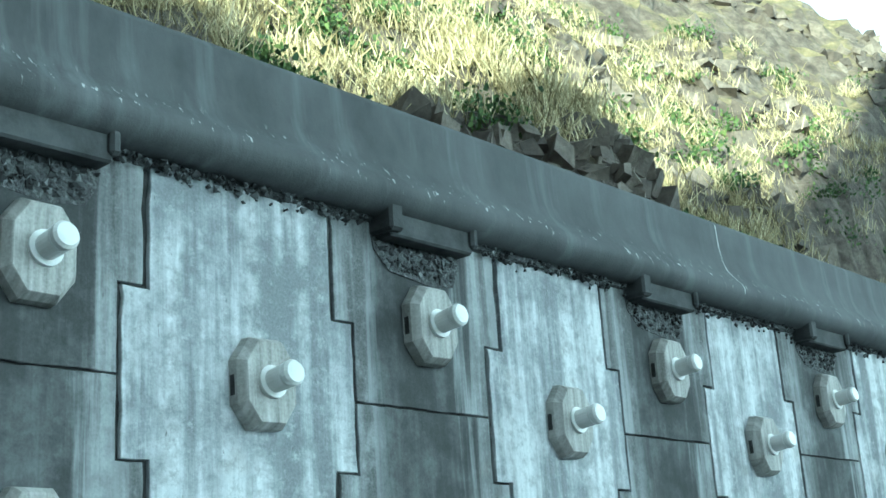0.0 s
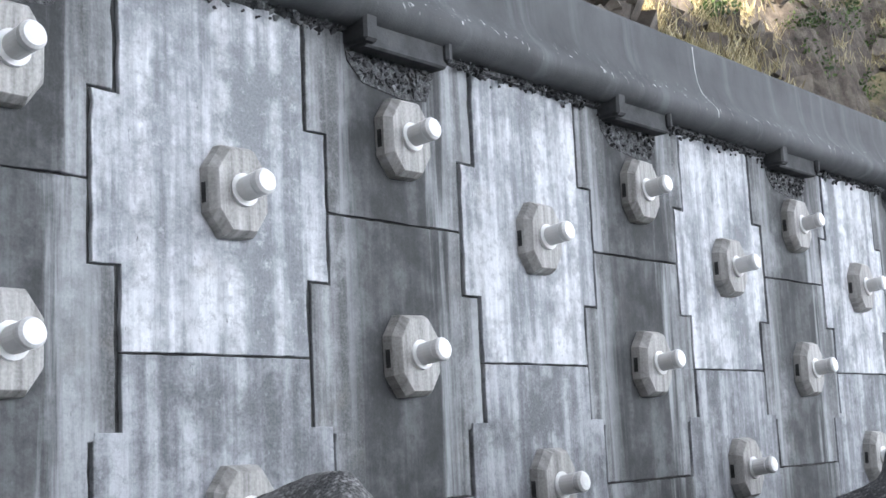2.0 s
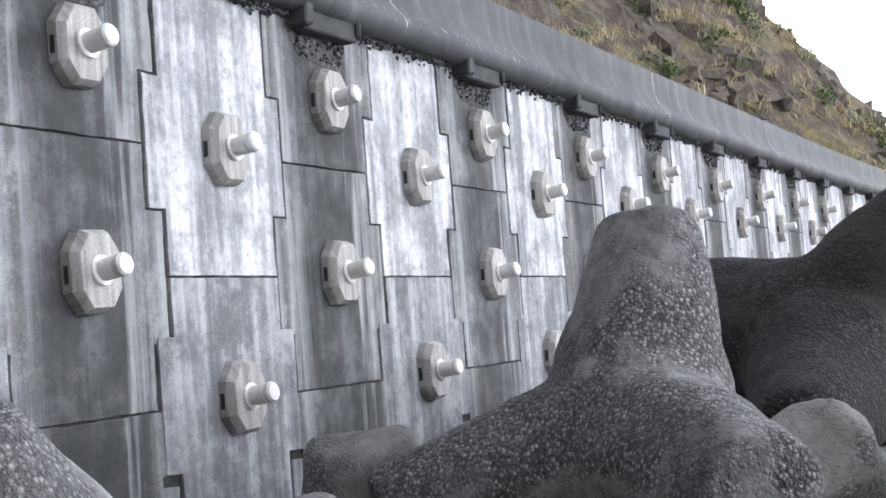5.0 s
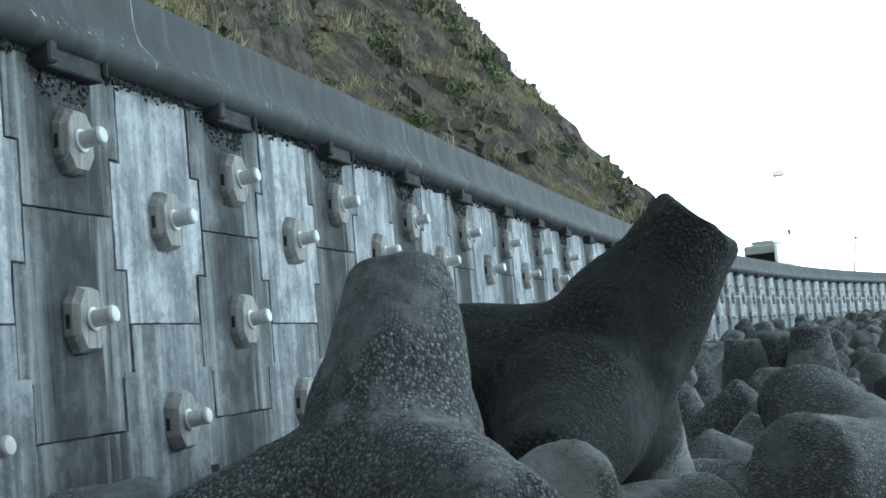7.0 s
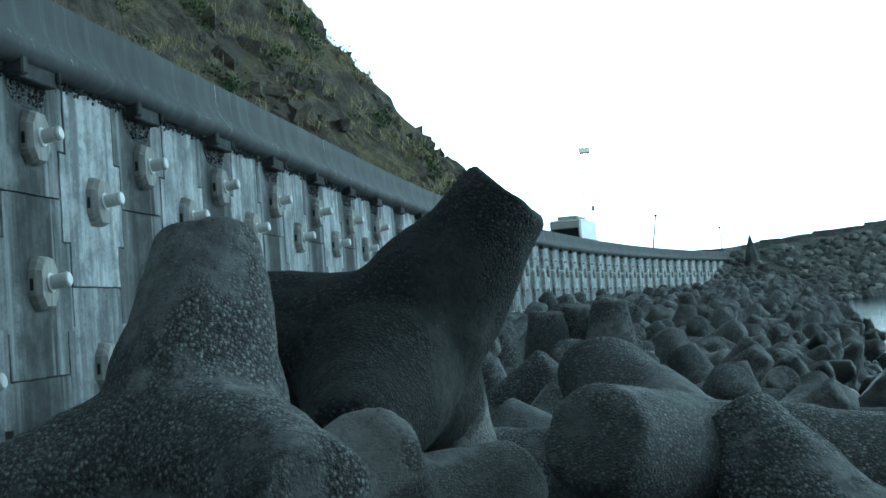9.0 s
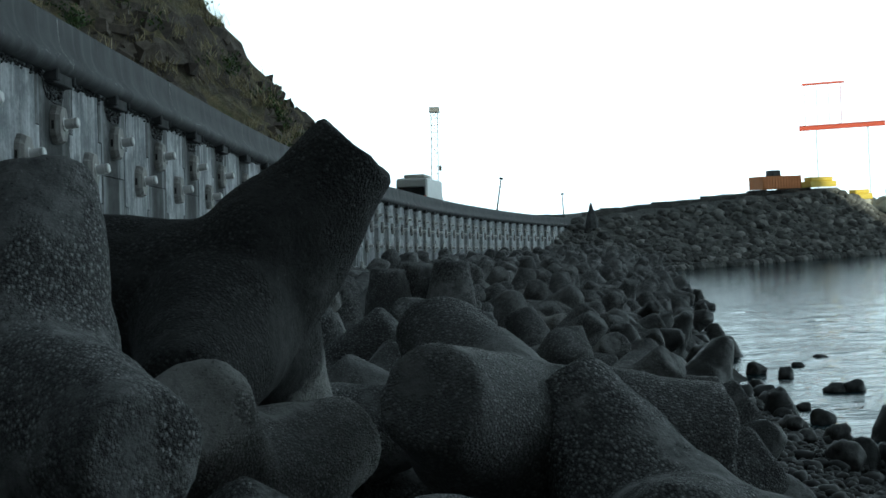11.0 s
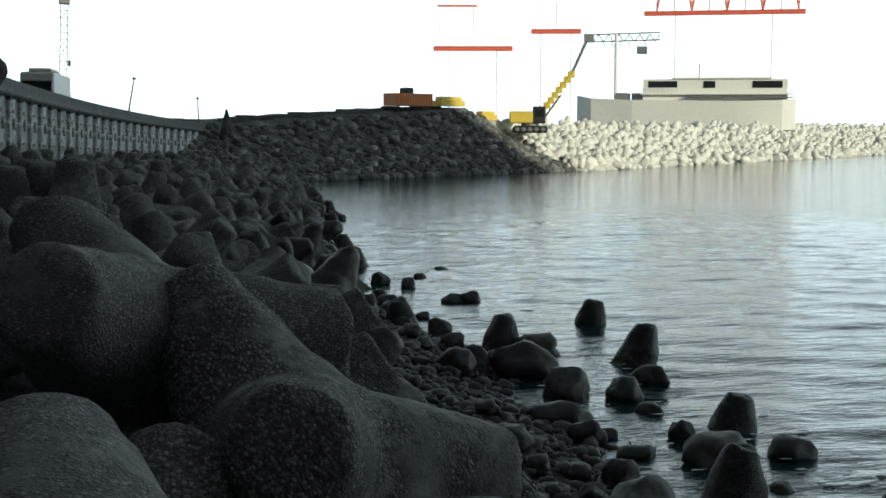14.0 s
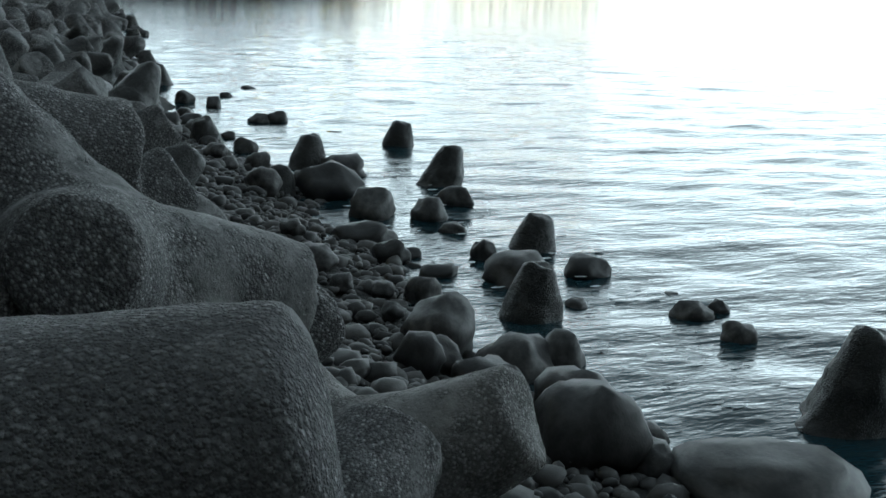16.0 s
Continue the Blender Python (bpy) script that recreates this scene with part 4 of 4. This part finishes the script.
k.color(k.ramp(k.noise(1.1, 8, 0.75), (0.3, (0.09, 0.09, 0.088)), (0.55, (0.20, 0.20, 0.19)), (0.75, (0.36, 0.35, 0.33)))).bump(k.noise(1.6, 8, 0.75), 1.0, 0.6)
M_MOUND = k.m
tagged(part("breakwater", bm, M_MOUND), "long rubble breakwater across the bay", "breakwater", kind="structure")

rows = []
for n in range(1500):
    s = 60 + (BW_LEN - 60) * rng.random() ** 1.3
    p, nrm = bw_point(s)
    d = rng.uniform(-1.5, 12)
    q = p + nrm * d
    q.z = SEA + bw_height(s) * min(max(d, 0) / 12, 1) * 0.97 + rng.uniform(-0.2, 0.6)
    rows.append((q, (rng.uniform(-1, 1), rng.uniform(-1, 1), rng.uniform(-0.3, 1)), (rng.uniform(-1, 1), rng.uniform(-1, 1), rng.uniform(-1, 1))))
k = Mat("pale_armour_concrete", 0.9)
k.color(k.ramp(k.noise(0.8, 5), (0.3, (0.58, 0.56, 0.51)), (0.7, (0.78, 0.76, 0.70))))
M_PALE = k.m
o = part("tetrapod", tetrapod_mesh(3, 8, False), M_PALE)
COARSE = [o.data]
bpy.data.objects.remove(o)
tagged(joined("breakwater_tetrapods", rows, COARSE, M_PALE, 1.25), "pale concrete tetrapods facing the breakwater", "tetrapods", kind="stuff")
vs, fs = [], []
for n in range(2600):
    s = rng.uniform(0, 75)
    p, nrm = bw_point(s)
    d = rng.random() ** 1.6 * 12 - 0.8
    q = p + nrm * d
    q.z = SEA + bw_height(s) * min(max(d, 0) / 12, 1) + 0.1
    pv, pf = lows[n % 5]
    sc = rng.uniform(0.4, 1.3)
    m = Matrix.Translation(q) @ Matrix.Rotation(rng.uniform(0, 6), 4, 'Z') @ Matrix.Diagonal((sc, sc, sc * 1.2, 1))
    o = len(vs)
    vs += [tuple(m @ v) for v in pv]
    fs += [[o + v for v in f] for f in pf]
me = bpy.data.meshes.new("breakwater_rubble")
me.from_pydata(vs, [], fs)
k = Mat("rubble_stone", 0.95)
k.color(k.mix(k.ramp(k.noise(1.5, 5), (0.3, 0.0), (0.7, 0.5)), k.ramp(k.island(), (0.2, (0.07, 0.07, 0.068)), (0.8, (0.22, 0.22, 0.21)), (1.0, (0.42, 0.41, 0.39))), (0.10, 0.10, 0.097)))
me.materials.append(k.m)
tagged(new("breakwater_rubble", me), "grey rubble on the breakwater's slope", "rubble", kind="stuff")

# ---- far things ----
def group_of(name, label, category):
    return tagged(new(name), label, category)


bm = bmesh.new()
add_box(bm, (-120, 152, -9), (16, 262, -1.9))
tagged(part("quay", bm, M_MOUND), "flat fill behind the breakwater's root", "quay", kind="structure")


def camper_van(m):
    """Tall white camper seen from behind: lifted rear door over a dark load space."""
    v = group_of("camper_van", "white camper van with a roof box on the coast road", "van")
    part("body", add_box(add_box(bmesh.new(), (-1.12, -2.6, 0.55), (1.12, 2.6, 2.75), 0.12), (-1.0, 2.55, 0.55), (1.0, 3.5, 1.75), 0.15), M_WHITE, v)
    part("rear_opening", box((-0.95, -2.63, 1.15), (0.95, -2.595, 2.12), 0.01), M_GLASS, v, "dark rear window")
    part("rear_door", box((-1.05, -2.72, 2.14), (1.05, -2.60, 2.66), 0.03), M_WHITE, v)
    part("bumper", box((-1.1, -2.75, 0.5), (1.1, -2.6, 0.8), 0.03), M_STEEL, v)
    part("roof_box", box((-0.75, -1.8, 2.80), (0.75, 0.6, 3.06), 0.08), M_CREAM, v, "pale roof box")
    rack = bmesh.new()
    for y in (-1.6, 0.3):
        add_box(rack, (-0.95, y - 0.03, 2.73), (0.95, y + 0.03, 2.82))
    part("roof_rack", rack, M_STEEL, v)
    for x in (-0.98, 0.98):
        part("tail_light", box((x - 0.08, -2.64, 0.9), (x + 0.08, -2.6, 1.5), 0.01), M_RED, v, "red tail light")
        for y in (-1.7, 2.4):
            turn = Matrix.Translation((x - 0.12, y, 0.36)) @ Matrix.Rotation(radians(90), 4, 'Y')
            wheel = part("wheel", lathe(bmesh.new(), [(0.2, 0), (0.36, 0.02), (0.36, 0.22), (0.2, 0.24)], 18, turn), M_BLACK, v)
            part("rim", lathe(bmesh.new(), [(0.19, -0.005), (0.19, 0.245), (0.05, 0.25)], 14, turn), M_STEEL, wheel)
    v.matrix_basis = m
    return v


def on_road(s, x):
    return along(s) @ Matrix.Translation((x, 0, 2.3))


camper_van(on_road(88.0, -3.6))


def street_lamp(m, height, lean, label):
    lamp = group_of("street_lamp", label, "lamp post")
    part("pole", lathe(bmesh.new(), [(0.09, 0), (0.08, 0.1), (0.05, height)], 10), M_STEEL, lamp)
    part("base_plate", box((-0.15, -0.15, 0), (0.15, 0.15, 0.03), 0.005), M_STEEL, lamp)
    part("lamp_head", box((-0.12, -0.2, height - 0.05), (0.12, 0.3, height + 0.12), 0.03), M_STEEL, lamp)
    lamp.matrix_basis = m @ Matrix.Rotation(radians(lean), 4, 'Y')
    return lamp


street_lamp(on_road(104, -1.2), 3.6, 9, "thin grey lamp post leaning over the coast road")
street_lamp(on_road(132, -1.0), 3.4, -3, "thin grey lamp post by the coast road")


def lattice_mast(m, height, width, label):
    """Square lattice crane mast with a head sheave and its hook line."""
    c = group_of("crane_mast", label, "crane")
    w = width / 2
    for x, y in ((-w, -w), (w, -w), (w, w), (-w, w)):
        part("chord", add_tube(bmesh.new(), (x, y, 0), (x, y, height), 0.045), M_STEEL, c)
    bm = bmesh.new()
    n = int(height / width)
    for i in range(n):
        z0, z1 = height * i / n, height * (i + 1) / n
        for (x0, y0), (x1, y1) in (((-w, -w), (w, -w)), ((w, -w), (w, w)), ((w, w), (-w, w)), ((-w, w), (-w, -w))):
            add_tube(bm, (x0, y0, z0), (x1, y1, z1), 0.02, 4)
            add_tube(bm, (x0, y0, z1), (x1, y1, z1), 0.02, 4)
    part("lacing", bm, M_STEEL, c)
    part("head", box((-w * 1.5, -w * 1.4, height - 0.2), (w * 1.5, w * 1.2, height + 0.6), 0.1), M_STEEL, c)
    part("hook_line", add_tube(bmesh.new(), (w * 1.6, 0, height - 8), (w * 1.6, 0, height), 0.03, 5), M_BLACK, c)
    part("hook_block", box((w * 1.6 - 0.2, -0.2, height - 8.8), (w * 1.6 + 0.2, 0.2, height - 8), 0.05), M_BLACK, c)
    c.matrix_basis = m
    return c


lattice_mast(Matrix.Translation((0.9, 186, -1.9)) @ Matrix.Rotation(radians(2.2), 4, 'Y'), 18.4, 1.0, "slender grey lattice crane mast behind the road")

# pointed stump on the breakwater's root
bm = bmesh.new()
lathe(bm, [(0.75, 0), (0.6, 0.8), (0.34, 1.7), (0.08, 2.6)], 7)
o = tagged(part("pointed_post", bm, M_CORBEL), "dark pointed post on the breakwater's root", "post")
o.matrix_basis = Matrix.Translation((18.3, 126.5, -1.5))
parapet = bmesh.new()
for i in range(16):
    s = 12 + 2.4 * i
    p, n = bw_point(s)
    q = p + n * 14
    add_box(parapet, (q.x - 1.1, q.y - 0.4, SEA + bw_height(s) - 0.1), (q.x + 1.1, q.y + 0.4, SEA + bw_height(s) + 0.45 + 0.2 * (i % 3 == 0)), 0.05)
tagged(part("crest_blocks", parapet, M_MOUND), "low concrete blocks along the breakwater's crest", "kerb", kind="stuff")

ct = group_of("container", "orange steel container on the breakwater", "container")
part("shell", box((-3.0, -1.2, 0), (3.0, 1.2, 1.5), 0.04), M_ORANGE, ct)
part("roof_vent", box((-0.9, -0.6, 1.5), (0.4, 0.6, 2.2), 0.08), M_BLACK, ct)
for i in range(14):
    part("rib", box((-2.85 + i * 0.43, -1.25, 0.1), (-2.70 + i * 0.43, -1.2, 1.4)), M_ORANGE, ct)
ct.matrix_basis = Matrix.Translation((42.0, 147.5, 1.85)) @ Matrix.Rotation(radians(30), 4, 'Z')
for x, y, l in ((48, 151, 4.5), (54, 155, 3.0)):
    st = group_of("material_stack", "yellow stacked plant on the breakwater", "stack")
    part("frame", box((-l / 2, -0.8, 0), (l / 2, 0.8, 0.7), 0.05), M_YELLOW, st)
    part("load", box((-l / 2.4, -0.6, 0.7), (l / 2.4, 0.6, 1.2), 0.1), M_YELLOW, st)
    st.matrix_basis = Matrix.Translation((x, y, 1.9 if x < 50 else 0.2)) @ Matrix.Rotation(radians(32), 4, 'Z')

# long-reach excavator
ex = group_of("excavator", "yellow long-reach excavator on the breakwater", "excavator")
for y in (-1.3, 1.3):
    tr = part("track", box((-2.2, y - 0.35, 0), (2.2, y + 0.35, 0.9), 0.25), M_BLACK, ex)
    for x in (-1.6, -0.8, 0, 0.8, 1.6):
        part("roller", lathe(bmesh.new(), [(0.1, y - 0.4), (0.28, y - 0.38), (0.28, y + 0.38), (0.1, y + 0.4)], 10, Matrix.Translation((x, 0, 0.45)) @ Matrix.Rotation(radians(-90), 4, 'X')), M_STEEL, tr)
part("turntable", lathe(bmesh.new(), [(1.1, 0.85), (1.1, 1.2), (0.9, 1.25)], 20), M_STEEL, ex)
part("engine_house", box((-2.6, -1.3, 1.2), (0.4, 1.3, 2.7), 0.15), M_YELLOW, ex)
cab = part("cab", box((0.3, -1.3, 1.2), (1.9, -0.1, 3.3), 0.12), M_BLACK, ex, "dark glazed cab")
part("cab_window", box((0.6, -1.33, 2.0), (1.7, -1.3, 3.0), 0.02), M_GLASS, cab)
boom = bmesh.new()
for w in (-0.3, 0.3):
    add_tube(boom, (0.8, w, 1.8), (5.3, w, 7.6), 0.13, 6)
for i in range(9):
    f0, f1 = i / 9, (i + 1) / 9
    add_tube(boom, (0.8 + 4.5 * f0, -0.3, 1.8 + 5.8 * f0), (0.8 + 4.5 * f1, 0.3, 1.8 + 5.8 * f1), 0.09, 5)
    add_box(boom, (0.62 + 4.5 * f0, -0.28, 1.7 + 5.8 * f0), (1.0 + 4.5 * f1, 0.28, 1.9 + 5.8 * f1), 0.02)
part("boom", boom, M_YELLOW, ex)
part("stick", add_tube(bmesh.new(), (5.2, 0, 7.5), (7.0, 0, 11.6), 0.2, 8), M_STEEL, ex)
part("ram", add_tube(bmesh.new(), (1.6, 0, 1.6), (3.8, 0, 4.7), 0.14, 8), M_STEEL, ex)
part("bucket", add_prism(bmesh.new(), [(-0.6, 11.2), (0.5, 11.4), (0.7, 12.3), (-0.4, 12.1)], 6.6, 7.8, 0.05), M_STEEL, ex)
ex.matrix_basis = Matrix.Translation((58.0, 149.0, -1.35)) @ Matrix.Rotation(radians(-18), 4, 'Z')


def gantry(name, az0, az1, low, high, dist, label, lattice):
    """A red beam with a rail over it, on tall pale legs that stand on a barge. az in degrees to the right, heights in metres."""
    g = group_of(name, label, "crane")
    c = radians((az0 + az1) / 2)
    l = dist * radians(az1 - az0)
    part("beam", add_prism(bmesh.new(), [(-0.6, low), (0.6, low), (0.6, low + 1.3), (-0.6, low + 0.9)], -l / 2, l / 2, 0.1), M_RED, g, "red box beam")
    part("top_rail", add_prism(bmesh.new(), [(-0.3, high - 0.5), (0.3, high - 0.5), (0.3, high), (-0.3, high)], -l * 0.45, -l * 0.45 + l * (0.5 if not lattice else 0.95)), M_RED, g, "red upper rail")
    n = 4 if not lattice else 9
    for i in range(n):
        x = -l * 0.42 + l * (0.42 if not lattice else 0.88) * i / (n - 1)
        part("post", add_tube(bmesh.new(), (x, 0, low + 1), (x, 0, high - 0.3), 0.14 if lattice else 0.09), M_RED if lattice or i == n - 1 else M_CREAM, g)
        if lattice and i:
            x2 = -l * 0.42 + l * 0.88 * (i - 1) / (n - 1)
            a2, b2 = ((x2, 0, low + 1), (x, 0, high - 0.3)) if i % 2 else ((x2, 0, high - 0.3), (x, 0, low + 1))
            part("brace", add_tube(bmesh.new(), a2, b2, 0.3), M_RED, g)
    for x in (-l * 0.3, l * 0.3):
        part("leg", add_tube(bmesh.new(), (x, 2, SEA + 1.4), (x, 0, low + 0.1), 0.16, 10), M_WHITE, g, "pale tubular leg")
    part("barge", box((-l * 0.45, -4, SEA - 0.6), (l * 0.45, 6, SEA + 1.5), 0.2), M_CREAM, g, "pale barge hull")
    g.matrix_basis = Matrix.Translation((5.9 + dist * math.sin(c), -4.1 + dist * math.cos(c), 0)) @ Matrix.Rotation(-c, 4, 'Z')
    return g


def rise(dist, elev):
    return -0.5 + dist * math.tan(radians(elev))


gantry("gantry_crane", 14.5, 18.0, rise(330, 3.3), rise(330, 5.3), 330, "red crane gantry on a pale barge", False)
gantry("gantry_crane", 18.8, 21.0, rise(340, 4.05), rise(340, 6.0), 340, "red crane gantry with a short upper rail", False)
gantry("gantry_crane", 23.7, 30.5, rise(350, 4.8), rise(350, 9.0), 350, "red lattice crane gantry on a pale barge", True)

# ship beyond the breakwater
ship = group_of("ship", "cream motor ship moored beyond the breakwater", "ship")
bm = bmesh.new()
st2 = [(-27, 0.3, 5.6), (-24, 3.2, 5.0), (-16, 4.6, 4.6), (4, 4.8, 4.4), (12, 4.4, 4.6), (14.6, 3.2, 4.9)]
ring0 = None
for x, w, top in st2:
    ring = [bm.verts.new(p) for p in ((x, -w, top), (x, -w * 0.85, -1.0), (x, 0, -2.0), (x, w * 0.85, -1.0), (x, w, top))]
    if ring0:
        for i in range(5):
            bm.faces.new((ring0[i], ring0[(i + 1) % 5], ring[(i + 1) % 5], ring[i]))
    else:
        bm.faces.new(ring)
    ring0 = ring
bm.faces.new(ring0[::-1])
part("hull", bm, M_CREAM, ship)
dk = part("deck_house", add_prism(bmesh.new(), [(-3.6, 4.4), (3.6, 4.4), (3.6, 8.6), (-3.6, 8.6)], -14, 13, 0.1), M_CREAM, ship)
for x0, x1 in ((-13, -7.5), (-2.6, -0.4), (6.5, 12)):
    part("opening", box((x0, -3.72, 6.9), (x1, -3.58, 8.2), 0.02), M_GLASS, dk, "dark side opening")
part("promenade", box((-14.5, -4.6, 5.6), (14, -3.5, 5.9), 0.03), M_CREAM, dk)
# dark strip put in for the shade below the promenade
part("promenade_shade", box((-6, -4.9, 5.0), (14, -3.6, 5.2), 0.03), M_STEEL, dk, "dark strip standing for the shade under the promenade")
part("roof", box((-8.5, -4.0, 8.6), (10, 4.0, 8.9), 0.05), M_CREAM, dk)
for i in range(9):
    part("rail_post", add_tube(bmesh.new(), (-14 + i * 0.85, -4.5, 5.9), (-14 + i * 0.85, -4.5, 6.9), 0.05, 5), M_WHITE, ship)
part("rail", add_tube(bmesh.new(), (-14.2, -4.5, 6.9), (-7, -4.5, 6.9), 0.05, 5), M_WHITE, ship)
part("mast", add_tube(bmesh.new(), (-3.5, 0, 8.8), (-3.5, 0, 11.6), 0.12, 6), M_STEEL, ship)
part("derrick_post", add_tube(bmesh.new(), (-19.5, 0, 4.8), (-19.5, 0, 17.5), 0.35, 8), M_CREAM, ship, "pale derrick post")
bm = bmesh.new()
for z in (16.0, 17.4):
    add_tube(bm, (-25, 0, z), (-11, 0, z + 0.3), 0.14, 5)
for i in range(14):
    add_tube(bm, (-25 + i, 0, 16.0 if i % 2 else 17.4), (-24 + i, 0, 17.4 if i % 2 else 16.0), 0.1, 5)
for i in range(6):
    add_tube(bm, (-22 + i * 1.6, 0, 16.0), (-21.6 + i * 1.6, 0, 14.8), 0.08, 5)
part("derrick", bm, M_STEEL, ship, "dark lattice derrick")
part("winch_house", box((-15.5, -1.0, 13.6), (-13.5, 1.0, 15.0), 0.1), M_STEEL, ship)
for x in (-18, -15):
    part("hatch", box((x - 1.2, -3, 4.5), (x + 1.2, 3, 6.0), 0.1), M_STEEL, ship)
a = radians(26.9)
ship.matrix_basis = Matrix.Translation((5.9 + 255 * math.sin(a), -4.1 + 255 * math.cos(a), 0)) @ Matrix.Rotation(-a, 4, 'Z')
